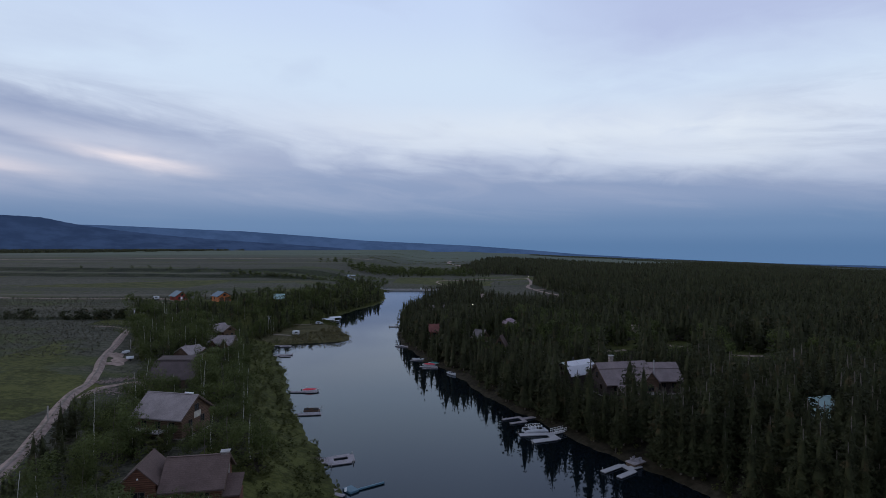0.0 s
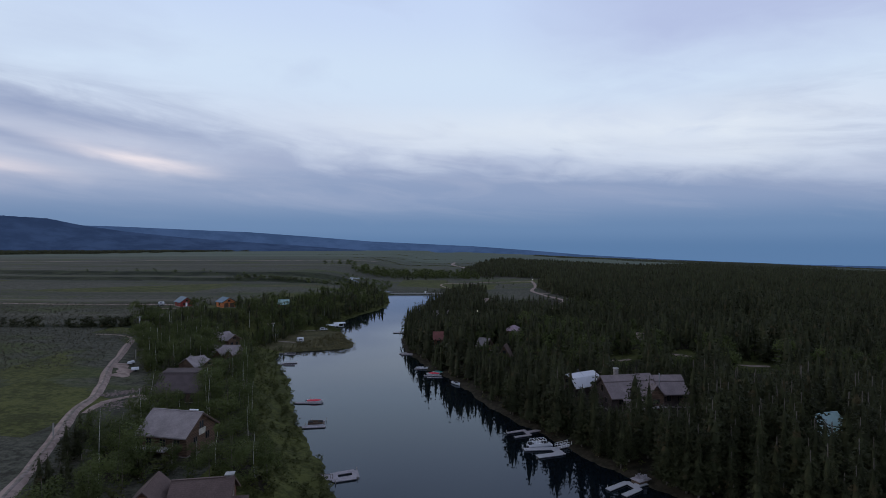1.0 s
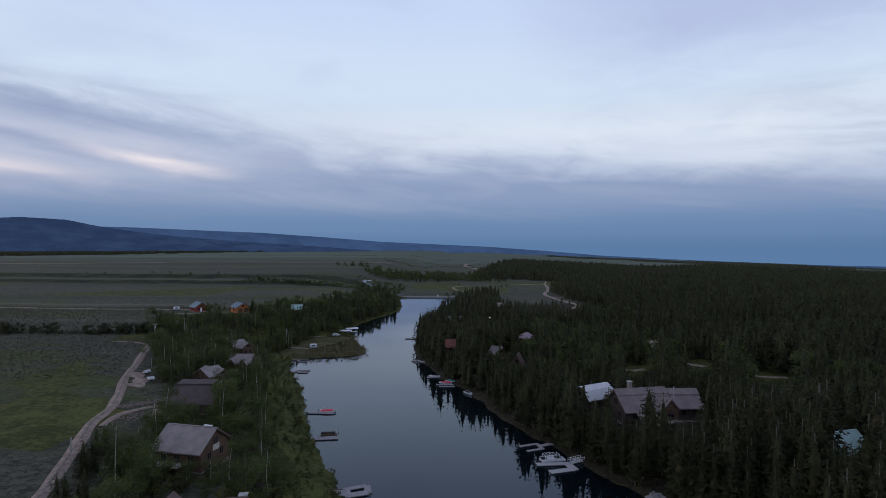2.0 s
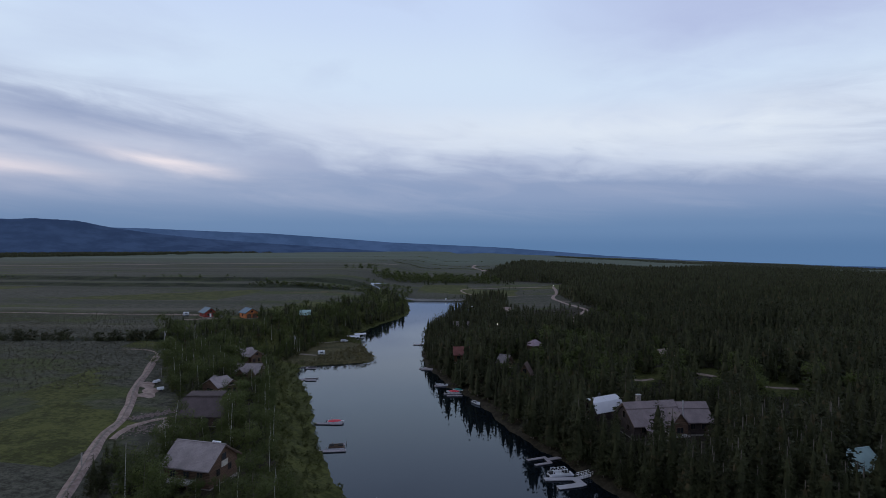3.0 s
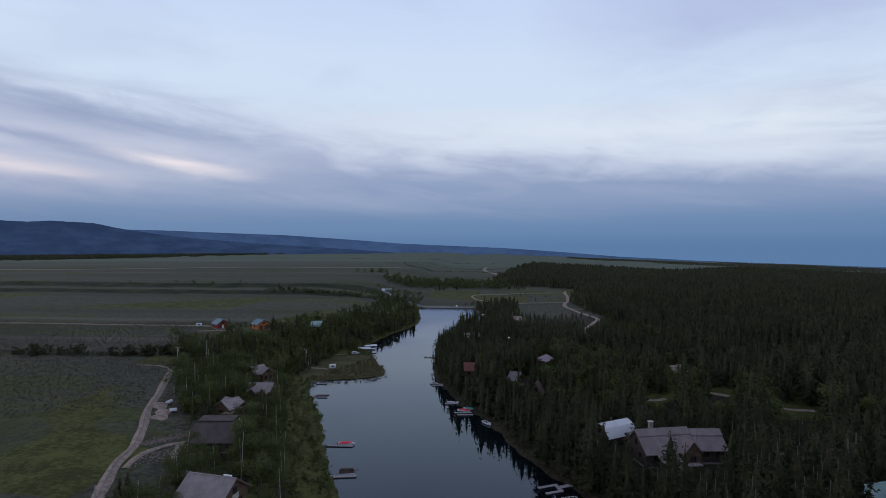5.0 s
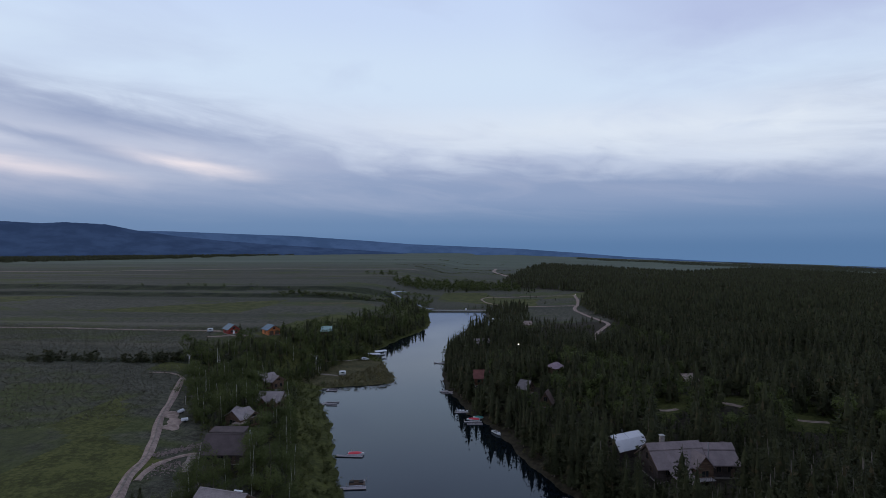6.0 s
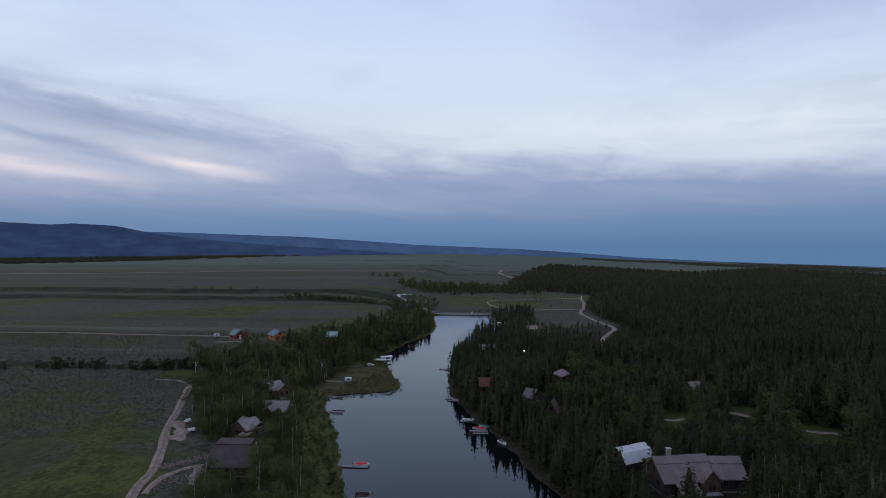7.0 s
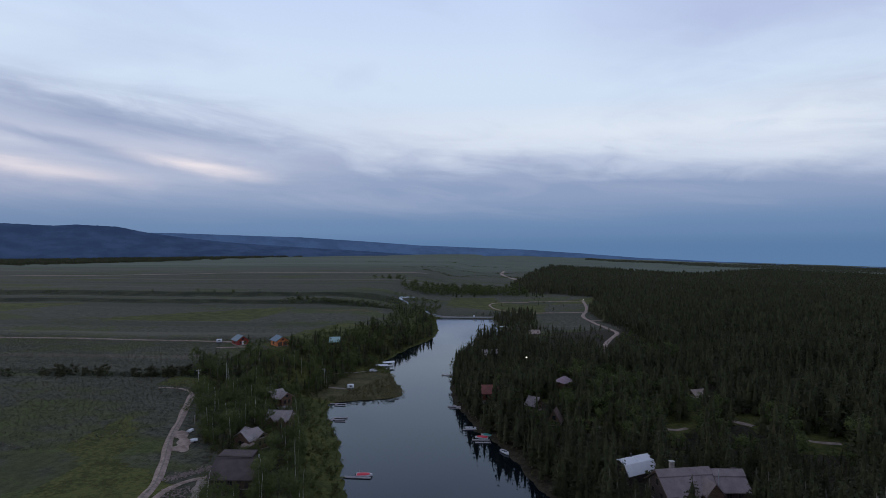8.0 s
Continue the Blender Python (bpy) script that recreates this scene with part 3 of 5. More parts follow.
def pines_at(x, y, r, lo=8.5, hi=18.0):
    h = r.uniform(lo, hi, len(x)) * np.where(r.random(len(x)) < 0.2, 0.62, 1) * (0.9 + 0.18 * wob(x, y, 0.05, 3))
    h *= np.where(y > 880, 0.62, 1)
    h *= np.where((y > 405) & (y < 560) & (x < 60), 0.6, 1)
    h = low_before(x, y, h)
    view = (x > 30) & (x < 100) & (y > 300) & (y < 480)
    h = np.where(view, np.minimum(h, 4.5 + np.maximum(395 - y, 0) * 0.075), h)
    return np.stack([x, y, ground_z(x, y), h, r.uniform(1.0, 1.65, len(x))], 1)


def build_pines():
    # near stand
    x, y, r = spots(-30, 330, 78, 330, 3.7, 21)
    ok = east_woods(x, y) & (r.random(len(x)) < np.where((x > 20) & (x < 125) & (y > 172), 0.55, 0.9))
    near = pines_at(x[ok], y[ok], r, 12.0, 18.5)
    # young growth under the shore pines
    x, y, r = spots(-30, 110, 78, 330, 2.9, 27)
    rr = x - shore_right(y)
    ok = (rr > 2.5) & (rr < 26) & pads_clear(x, y) & (r.random(len(x)) < 0.5)
    x, y = x[ok], y[ok]
    young = np.stack([x, y, ground_z(x, y), low_before(x, y, r.uniform(2.5, 7, len(x))), r.uniform(1.3, 2.0, len(x))], 1)
    near = np.concatenate([near, young])
    # mixed wood on the west bank
    x, y, r = spots(-160, -20, 60, 430, 4.6, 22)
    l = shore_left(y) - x
    ok = west_wood(x, y) & (r.random(len(x)) < np.where(y > 225, 0.55, np.where(l > 34, 0.34, 0.10)) * (l > 12))
    west = pines_at(x[ok], y[ok], r, 7, 13)
    # dark row along the meadow ditch, and single young trees on the sage
    x = np.concatenate([r.uniform(-105, -92, 14), r.uniform(-160, -125, 16), r.uniform(-97, -83, 26)])
    y = np.concatenate([r.uniform(195, 235, 14), r.uniform(329, 338, 16), r.uniform(174, 208, 26)])
    row = np.stack([x, y, ground_z(x, y), r.uniform(3.0, 6, len(x)), r.uniform(1.2, 2.0, len(x))], 1)
    row = row[pads_clear(x, y)]
    # firs lining the dirt road
    y = r.uniform(64, 114, 16)
    x = np.interp(y, [p[1] for p in ROAD], [p[0] for p in ROAD]) + r.uniform(4.0, 8.0, 16)
    row = np.concatenate([row, np.stack([x, y, ground_z(x, y), r.uniform(4.5, 8, 16), r.uniform(1.3, 1.8, 16)], 1)])
    # below the dam
    x, y = r.uniform(-60, 125, 60), r.uniform(740, 900, 60)
    x2, y2 = r.uniform(-26, 30, 26), r.uniform(562, 578, 26)
    x3, y3 = r.uniform(-96, -62, 46), r.uniform(385, 540, 46)
    y4 = r.uniform(338, 450, 30)
    x3, y3 = np.concatenate([x3, shore_left(y4) - r.uniform(2.5, 12, 30)]), np.concatenate([y3, y4])
    x, y = np.concatenate([x, x2, r.uniform(-10, 80, 16), x3]), np.concatenate([y, y2, r.uniform(590, 735, 16), y3])
    dam = np.stack([x, y, ground_z(x, y), r.uniform(6, 12, len(x)) * np.where((y > 555) & (y < 740) & (x < 82), 0.42, 1), r.uniform(1.1, 1.7, len(x))], 1)
    everyone = np.concatenate([near, west, row])
    d = np.hypot(everyone[:, 0], everyone[:, 1])
    order = np.argsort(d)
    singles, rest = everyone[order[:290]], everyone[order[290:]]
    tall = [pine_template(s, 135, 7, 0.038, 7, 6) for s in range(7)]
    crowns = []
    for tv, tf in tall:
        crowns.append(mesh_from("crown", tv, tf, mat_pine))
    trunk = trunk_mesh("trunk", mat_trunk, 0.011, 0.003)
    for i, (px, py, pz, h, w) in enumerate(singles):
        tree = tagged(new("pine_tree"), "dark green lodgepole pine with a narrow ragged crown", "tree", "pine woods")
        tree.matrix_basis = pose(px, py, pz, rng.normal(0, 1.2), rng.normal(0, 1.2), rng.uniform(0, 360)) @ Matrix.Diagonal((h * w, h * w, h, 1))
        for nm, me in (("trunk", trunk), ("crown", crowns[i % 7])):
            new(nm, me).parent = tree
    near_by = np.hypot(rest[:, 0], rest[:, 1]) < 185
    v1, f1 = scatter([pine_template(40 + s, 66, 4, 0.052, 5, 5) for s in range(6)], rest[near_by])
    v0, f0 = scatter([pine_template(50 + s, 32, 3, 0.070, 4, 4) for s in range(6)], rest[~near_by])
    v1, f1 = np.concatenate([v1, v0]), np.concatenate([f1, f0 + len(v1)])
    # middle and far forest
    parts = [(v1, f1)]
    x, y, r = spots(-40, 760, 330, 620, 4.4, 23)
    ok = east_woods(x, y) & (r.random(len(x)) < 0.9)
    x, y = x[ok], y[ok]
    P = pines_at(x, y, r)
    mid = np.hypot(x, y) < 480
    parts.append(scatter([pine_template(70 + s, 24, 3, 0.085, 3, 4) for s in range(6)], P[mid]))
    parts.append(scatter([cone_template(s, 4, 5) for s in range(6)], P[~mid]))
    x, y, r = spots(330, 760, 150, 330, 4.6, 24)
    ok = east_woods(x, y)
    parts.append(scatter([cone_template(s, 4, 5) for s in range(6)], pines_at(x[ok], y[ok], r)))
    parts.append(scatter([pine_template(80 + s, 24, 3, 0.085, 3, 4) for s in range(4)], dam))
    x, y, r = spots(-40, 1500, 620, 1150, 6.2, 25)
    ok = east_woods(x, y) & (r.random(len(x)) < 0.8 - 0.35 * (wob(x, y, 0.02, 3) > 0.55))
    parts.append(scatter([cone_template(s, 3, 4) for s in range(6)], pines_at(x[ok], y[ok], r)))
    x, y, r = spots(20, 3200, 1150, 2700, 12.5, 26)
    ok = east_woods(x, y)
    P = pines_at(x[ok], y[ok], r)
    P[:, 4] *= 2.0
    P[:, 3] *= r.uniform(0.7, 1.35, len(P))
    parts.append(scatter([cone_template(s, 2, 4) for s in range(6)], P))
    # wooded strips far out on the eastern plain
    x, y, r = spots(200, 3600, 1900, 4300, 24, 28)
    az_, d_ = np.degrees(np.arctan2(x, y)), np.hypot(x, y)
    ok = (d_ > 3000) & (az_ > 9) & (wob(x, y, 0.0035, 4) + 0.5 * wob(x, y, 0.009, 2) > 0.25 - (az_ - 7) * 0.035)
    x, y = x[ok], y[ok]
    parts.append(scatter([cone_template(s, 2, 4) for s in range(4)], np.stack([x, y, ground_z(x, y) - 1, r.uniform(3, 7, len(x)), r.uniform(7, 14, len(x))], 1)))
    # dark woods at the foot of the western hill
    a, d = r.uniform(-52, -20, 9000), r.uniform(2400, 3800, 9000)
    x, y = d * np.sin(np.radians(a)), d * np.cos(np.radians(a))
    d2 = d > np.interp(a, (-52, -40, -32, -26, -20), (2400, 2450, 2800, 3300, 3700)) + 180 * wob(a * 3, d * 0.004, 1.0, 2)
    foot = np.stack([x, y, ground_z(x, y) - 1, r.uniform(7, 15, 9000), r.uniform(2, 4, 9000)], 1)[d2]
    parts.append(scatter([cone_template(s, 2, 4) for s in range(4)], foot))
    vs, fs, n = [], [], 0
    for v, f in parts:
        vs.append(v), fs.append(f + n)
        n += len(v)
    tagged(new("pine_forest", mesh_from("pine_forest", np.concatenate(vs), np.concatenate(fs), mat_pine)),
           "dense dark pine forest covering the east bank", "forest", kind="stuff")
    # visible stems of the joined trees
    sv, sf = scatter([(np.array([(0.012, 0, -.02), (-0.006, 0.01, -.02), (-0.006, -0.01, -.02), (0, 0, 0.72)]), np.array([(0, 1, 3), (1, 2, 3), (2, 0, 3)]))], rest)
    tagged(new("pine_stems", mesh_from("pine_stems", sv, sf, mat_trunk)), "thin grey-brown pine stems among the crowns", "tree trunks", kind="stuff")


def west_wood(x, y):
    """Mixed aspen, pine and willow between the river and the dirt road."""
    l = shore_left(y) - x
    line = np.interp(y, (60, 82, 108, 120, 128, 150, 165, 181, 204, 216, 260, 300, 340, 430), (-49, -57, -67, -71, -73, -83, -90, -103, -114, -119, -150, -135, -118, -95))
    ok = (l > np.where(y < 245, 13, 6)) & (x > line) & (y < 440)
    ok &= ~((y > 247) & (y < 312) & (x > -84 + 0.1 * (y - 250)))
    ok &= path_gap(x, y, DRIVE) > 5
    ok &= ~((x < -69) & (x > -103) & (y > 116) & (y < 153)) & (path_gap(x, y, CLEARING) > 5)
    return ok & pads_clear(x, y, 0.8)


def build_broadleaf():
    x, y, r = spots(-160, -10, 60, 430, 4.3, 31)
    l = shore_left(y) - x
    ok = west_wood(x, y) & (r.random(len(x)) < np.where(y > 225, 0.30, 0.82)) & (wob(x, y, 0.10, 6) > -0.85)
    west = np.stack([x[ok], y[ok], ground_z(x[ok], y[ok]), low_before(x[ok], y[ok], r.uniform(5.5, 10.5, ok.sum())), r.uniform(0.75, 1.15, ok.sum())], 1)
    x, y, r = spots(-10, 150, 170, 430, 4.6, 32)
    ok = (x - shore_right(y) > 16) & pads_clear(x, y) & (wob(x, y, 0.03, 9) > 0.25) & (r.random(len(x)) < 0.5) & (path_gap(x, y, EAST_ROAD) > 4)
    east = np.stack([x[ok], y[ok], ground_z(x[ok], y[ok]), low_before(x[ok], y[ok], r.uniform(6, 11.5, ok.sum()) * np.where((x[ok] > 30) & (y[ok] > 330), 0.5, 1)), r.uniform(0.75, 1.1, ok.sum())], 1)
    d = np.hypot(west[:, 0], west[:, 1])
    order = np.argsort(d)
    singles, rest = west[order[:230]], np.concatenate([west[order[230:]], east])
    crowns = [mesh_from("crown", *leafy_template(60 + s, 2200, 0.9, 0.08, 0.038), mat_aspen) for s in range(5)]
    thin = [mesh_from("crown", *leafy_template(66 + s, 620, 0.9, 0.42, 0.034), mat_aspen) for s in range(2)]
    trunks = [trunk_mesh("trunk", mat_white_trunk, 0.0135, 0.004, 0.03 * (s - 1), 6, 8) for s in range(3)]
    dull = [trunk_mesh("trunk", mat_trunk, 0.011, 0.003, 0.014 * (s - 1)) for s in range(3)]
    for i, (px, py, pz, h, w) in enumerate(singles):
        tree = tagged(new("aspen_tree"), "slender aspen with a pale trunk and loose green leaves", "tree", "aspens on the west bank")
        tree.matrix_basis = pose(px, py, pz, rng.normal(0, 2.5), rng.normal(0, 2.5), rng.uniform(0, 360)) @ Matrix.Diagonal((h * w, h * w, h, 1))
        for nm, me in (("trunk", trunks[i % 3] if i % 5 < 2 else dull[i % 3]), ("crown", thin[i % 2] if i % 5 == 0 else crowns[i % 5])):
            new(nm, me).parent = tree
    v, f = scatter([leafy_template(80 + s, 400, 0.9, 0.10, 0.082) for s in range(6)], rest)
    # woods along the river below the dam
    x, y, r = spots(-330, 60, 760, 1150, 6.4, 33)
    ok = (x > -150 - 0.3 * (y - 781) + 34 * wob(x, y, 0.03, 4)) & (x < 45) & (wob(x, y, 0.022, 1) > -0.35) & (r.random(len(x)) < 0.62)
    ok &= (y > 770 - 0.10 * x + 22 * wob(x, y, 0.03, 7)) & (y < 925 + 25 * wob(x, y, 0.02, 5))
    far = np.stack([x[ok], y[ok], ground_z(x[ok], y[ok]), r.uniform(4, 11, ok.sum()), r.uniform(0.8, 1.4, ok.sum())], 1)
    x = np.concatenate([r.uniform(-235, -105, 150), r.uniform(-130, -70, 90), r.uniform(-700, -235, 30)])
    y = np.concatenate([590 + r.normal(0, 6, 150), r.uniform(600, 720, 90), 640 + r.normal(0, 8, 30)])
    ditch = np.stack([x, y, ground_z(x, y), r.uniform(1.5, 4.5, 270), r.uniform(1.2, 1.9, 270)], 1)
    x, y, r2 = spots(-110, -45, 440, 640, 4.6, 34)
    ok = (shore_left(np.minimum(y, 540)) - x > 3) & (x > np.interp(y, (440, 640), (-92, -115))) & (r2.random(len(x)) < 0.6)
    tail = np.stack([x[ok], y[ok], ground_z(x[ok], y[ok]), r2.uniform(2, 5, ok.sum()), r2.uniform(0.9, 1.5, ok.sum())], 1)
    v2, f2 = scatter([leafy_template(90 + s, 52, 0.8, 0.05, 0.22) for s in range(6)], np.concatenate([far, ditch, tail]))
    tagged(new("aspen_wood", mesh_from("aspen_wood", np.concatenate([v, v2]), np.concatenate([f, f2 + len(v)]), mat_aspen)),
           "green aspen and willow thickets along the river", "woodland", kind="stuff")
    sv, sf = scatter([(np.array([(0.013, 0, -.02), (-0.007, 0.011, -.02), (-0.007, -0.011, -.02), (0.01, 0, 0.85)]), np.array([(0, 1, 3), (1, 2, 3), (2, 0, 3)]))], rest[::15])
    tagged(new("aspen_stems", mesh_from("aspen_stems", sv, sf, mat_white_trunk)), "thin pale aspen stems among the leaves", "tree trunks", kind="stuff")


def build_shrubs():
    # willow fringe on both banks and on the spit
    x, y, r = spots(-110, 20, 60, 560, 2.1, 41)
    l = shore_left(y) - x
    ok = (l > 0.5) & (l < 16) & (y < 545) & pads_clear(x, y, -1) & ~((y > 249) & (y < 302)) & (r.random(len(x)) < 0.75)
    a = np.stack([x[ok], y[ok], ground_z(x[ok], y[ok]) - 0.1, r.uniform(0.9, 2.4, ok.sum()), r.uniform(0.9, 1.6, ok.sum())], 1)
    x, y, r = spots(-30, 90, 80, 545, 2.4, 42)
    rr = x - shore_right(y)
    ok = (rr > 1.2) & (rr < 9) & (r.random(len(x)) < 0.35)
    b = np.stack([x[ok], y[ok], ground_z(x[ok], y[ok]) - 0.1, r.uniform(0.5, 1.4, ok.sum()), r.uniform(0.9, 1.6, ok.sum())], 1)
    x, y, r = spots(-160, -20, 60, 430, 2.3, 43)
    ok = west_wood(x, y) & (r.random(len(x)) < 0.55)
    c = np.stack([x[ok], y[ok], ground_z(x[ok], y[ok]) - 0.1, low_before(x[ok], y[ok], r.uniform(1.0, 3.8, ok.sum())), r.uniform(0.9, 1.5, ok.sum())], 1)
    x, y, r = spots(-76, -42, 250, 304, 1.9, 45)
    ok = (shore_left(y) - x > 0.4) & (x > -74 + 0.35 * (y - 252)) & (r.random(len(x)) < 0.85)
    e = np.stack([x[ok], y[ok], ground_z(x[ok], y[ok]) - 0.1, r.uniform(1.0, 2.5, ok.sum()), r.uniform(0.9, 1.4, ok.sum())], 1)
    v, f = scatter([leafy_template(120 + s, 66, 0.9, 0.0, 0.185) for s in range(6)], np.concatenate([a, b, c]))
    tagged(new("willow_shrubs", mesh_from("willow_shrubs", v, f, mat_shrub)), "low green willow and rose bushes on the banks", "shrubs", kind="stuff")
    v, f = scatter([leafy_template(130 + s, 80, 0.9, 0.0, 0.16) for s in range(6)], e)
    tagged(new("reed_bushes", mesh_from("reed_bushes", v, f, mat_reed)), "olive and straw coloured bushes and reeds on the spit", "shrubs", kind="stuff")
    # dark round junipers along the meadow ditch
    x = np.concatenate([r.uniform(-212, -140, 46), r.uniform(-275, -205, 12), r.uniform(-150, -117, 24)])
    y = np.concatenate([241 + r.normal(0, 2.5, 46), 236 + r.normal(0, 2, 12), 248 + r.normal(0, 3, 24)])
    P = np.stack([x, y, ground_z(x, y) - 0.2, r.uniform(2.5, 5.5, len(x)), r.uniform(0.9, 1.5, len(x))], 1)
    v, f = scatter([leafy_template(150 + s, 220, 0.9, 0.0, 0.14) for s in range(6)], P)
    tagged(new("juniper_bushes", mesh_from("juniper_bushes", v, f, mat_pine)), "row of dark round juniper bushes along a ditch", "shrubs", kind="stuff")
    # willow lines far out on the flats
    lines = []
    for x0, y0, x1, y1, n in ((-180, 1330, 60, 1290, 60), (-260, 1560, 90, 1480, 60), (-500, 2100, 60, 1950, 50)):
        t = r.random(n)
        x = x0 + (x1 - x0) * t
        y = y0 + (y1 - y0) * t + 40 * np.sin(t * 9 + x0) + r.normal(0, 12, n)
        lines.append(np.stack([x, y, ground_z(x, y) - 0.3, r.uniform(1.2, 3.0, n), r.uniform(2.5, 5.0, n)], 1))
    v, f = scatter([leafy_template(160 + s, 16, 0.8, 0.0, 0.5) for s in range(4)], np.concatenate(lines))
    tagged(new("far_willows", mesh_from("far_willows", v, f, mat_shrub)), "thin lines of dark willows on the distant flats", "shrubs", kind="stuff")
    # sagebrush tufts on the bench
    x, y, r = spots(-360, -60, 80, 350, 1.75, 44)
    road = path_gap(x, y, ROAD)
    ok = (shore_left(y) - x > 40) & (road > 4) & pads_clear(x, y) & (r.random(len(x)) < 0.75 + 0.25 * (wob(x, y, 0.05, 2) > -0.1)) & ~west_wood(x, y)
    ok &= ~((wob(x, y, 0.02, 6) > 0.45) & (road < 60))
    P = np.stack([x[ok], y[ok], ground_z(x[ok], y[ok]) - 0.08, r.uniform(0.35, 0.8, ok.sum()), r.uniform(1.3, 2.2, ok.sum())], 1)
    v, f = scatter([leafy_template(140 + s, 7, 0.8, 0.0, 0.6) for s in range(6)], P)
    tagged(new("sagebrush", mesh_from("sagebrush", v, f, mat_sage)), "grey-green sagebrush tufts dotting the bench", "sagebrush", kind="stuff")


mat_reed = foliage("reed_leaves", (0.080, 0.069, 0.030), (0.125, 0.108, 0.048))
mat_sage = foliage("sage_leaves", (0.072, 0.069, 0.045), (0.112, 0.107, 0.074))
build_pines()
build_broadleaf()
build_shrubs()

# ---- building helpers ----


def part(name, bm, material, parent=None, label=""):
    me = bpy.data.meshes.new(name)
    bm.normal_update()
    bm.to_mesh(me)
    bm.free()
    me.materials.append(material)
    ob = new(name, me)
    if parent:
        ob.parent = parent
    if label:
        ob["label"] = label
    return ob


def box(bm, x, y, z, sx, sy, sz, rot=(0, 0, 0), bevel=0.0):
    """A box about its centre, optionally turned (degrees) and with eased edges."""
    m = pose(x, y, z, *rot) @ Matrix.Diagonal((sx, sy, sz, 1))
    made = bmesh.ops.create_cube(bm, size=1, matrix=m)["verts"]
    if bevel:
        es = {e for v in made for e in v.link_edges}
        bmesh.ops.bevel(bm, geom=list(es), offset=bevel, segments=1, affect="EDGES")
    return bm


def one_box(*a, **k):
    return box(bmesh.new(), *a, **k)


def prism(pts, y0, y1, axis="x"):
    """A profile of (across, up) points drawn out from y0 to y1."""
    bm = bmesh.new()
    rows = []
    for y in (y0, y1):
        rows.append([bm.verts.new((y, a, u) if axis == "x" else (a, y, u)) for a, u in pts])
    n = len(pts)
    bm.faces.new(rows[0]), bm.faces.new(rows[1][::-1])
    for i in range(n):
        bm.faces.new((rows[0][i], rows[1][i], rows[1][(i + 1) % n], rows[0][(i + 1) % n]))
    bmesh.ops.recalc_face_normals(bm, faces=bm.faces)
    return bm


def tube(bm, a, b, r, sides=8):
    a, b = Vector(a), Vector(b)
    m = Matrix.Translation((a + b) / 2) @ (b - a).to_track_quat("Z", "Y").to_matrix().to_4x4()
    bmesh.ops.create_cone(bm, cap_ends=True, segments=sides, radius1=r, radius2=r, depth=(b - a).length, matrix=m)
    return bm


def shingles(name, c, course=0.35, rough=0.85):
    """Weathered shingles: courses down the slope, patches of wear."""
    m = Mat(name, rough, 0.25)
    loc = m.local()
    n1, n2 = m.noise(0.5, 4, vec=loc), m.noise(4.0, 4, 0.7, (1, 1.5, 3), vec=loc)
    w = m.t.nodes.new("ShaderNodeTexWave")
    w.wave_type, w.bands_direction, w.wave_profile = "BANDS", "Z", "SAW"
    w.inputs["Scale"].default_value, w.inputs["Distortion"].default_value = 0.314 / course * 2, 0.6
    m.link(loc, w.inputs["Vector"])
    f = m.math("ADD", m.math("MULTIPLY", n1, 0.45), m.math("MULTIPLY", n2, 0.55))
    col = m.mix(m.span(f, 0.32, 0.68), tuple(v * 0.68 for v in c), tuple(min(1, v * 1.25) for v in c))
    col = m.mix(m.math("MULTIPLY", w.outputs["Fac"], 0.25), col, tuple(v * 0.6 for v in c))
    m.color(col)
    m.bump(w.outputs["Fac"], 0.5, 0.04)
    return m.m


def siding(name, c, pitch=0.3):
    """Log or board walls with horizontal joints."""
    m = Mat(name, 0.8, 0.25)
    loc = m.local()
    n1 = m.noise(1.2, 5, 0.6, (0.4, 0.4, 3), vec=loc)
    w = m.t.nodes.new("ShaderNodeTexWave")
    w.wave_type, w.bands_direction = "BANDS", "Z"
    w.inputs["Scale"].default_value = 0.314 / pitch
    m.link(loc, w.inputs["Vector"])
    col = m.mix(m.span(n1, 0.3, 0.7), tuple(v * 0.65 for v in c), tuple(min(1, v * 1.25) for v in c))
    m.color(m.mix(m.span(w.outputs["Fac"], 0.25, 0.0), col, tuple(v * 0.45 for v in c)))
    m.bump(w.outputs["Fac"], 0.6, 0.05)
    return m.m


roof_grey = shingles("grey_shake_roof", (0.275, 0.233, 0.224))
roof_lodge = shingles("lodge_shake_roof", (0.225, 0.178, 0.172))
roof_brown = shingles("brown_shingle_roof", (0.125, 0.085, 0.073))
roof_dark = shingles("charcoal_brown_roof", (0.088, 0.066, 0.063))
roof_pink = shingles("faded_rose_roof", (0.40, 0.29, 0.32))
roof_red = shingles("rust_red_roof", (0.22, 0.085, 0.07))
roof_tan = shingles("tan_roof", (0.34, 0.26, 0.22))
roof_white = plain_mat("white_metal_roof", (0.62, 0.61, 0.62), 0.45, 0.5, 0.0, 0.06, 0.8)
roof_teal = plain_mat("teal_metal_roof", (0.30, 0.43, 0.40), 0.5, 0.5, 0.0, 0.10, 0.8)
roof_blue = plain_mat("slate_blue_metal_roof", (0.105, 0.16, 0.20), 0.6, 0.3, 0.0, 0.10, 0.8)
wall_log = siding("reddish_log_wall", (0.17, 0.075, 0.045))
wall_brown = siding("brown_log_wall", (0.14, 0.085, 0.055))
wall_dark = siding("dark_stained_wall", (0.075, 0.055, 0.048))
wall_red = siding("barn_red_wall", (0.30, 0.045, 0.035), 0.2)
wall_orange = siding("orange_board_wall", (0.62, 0.21, 0.075), 0.2)
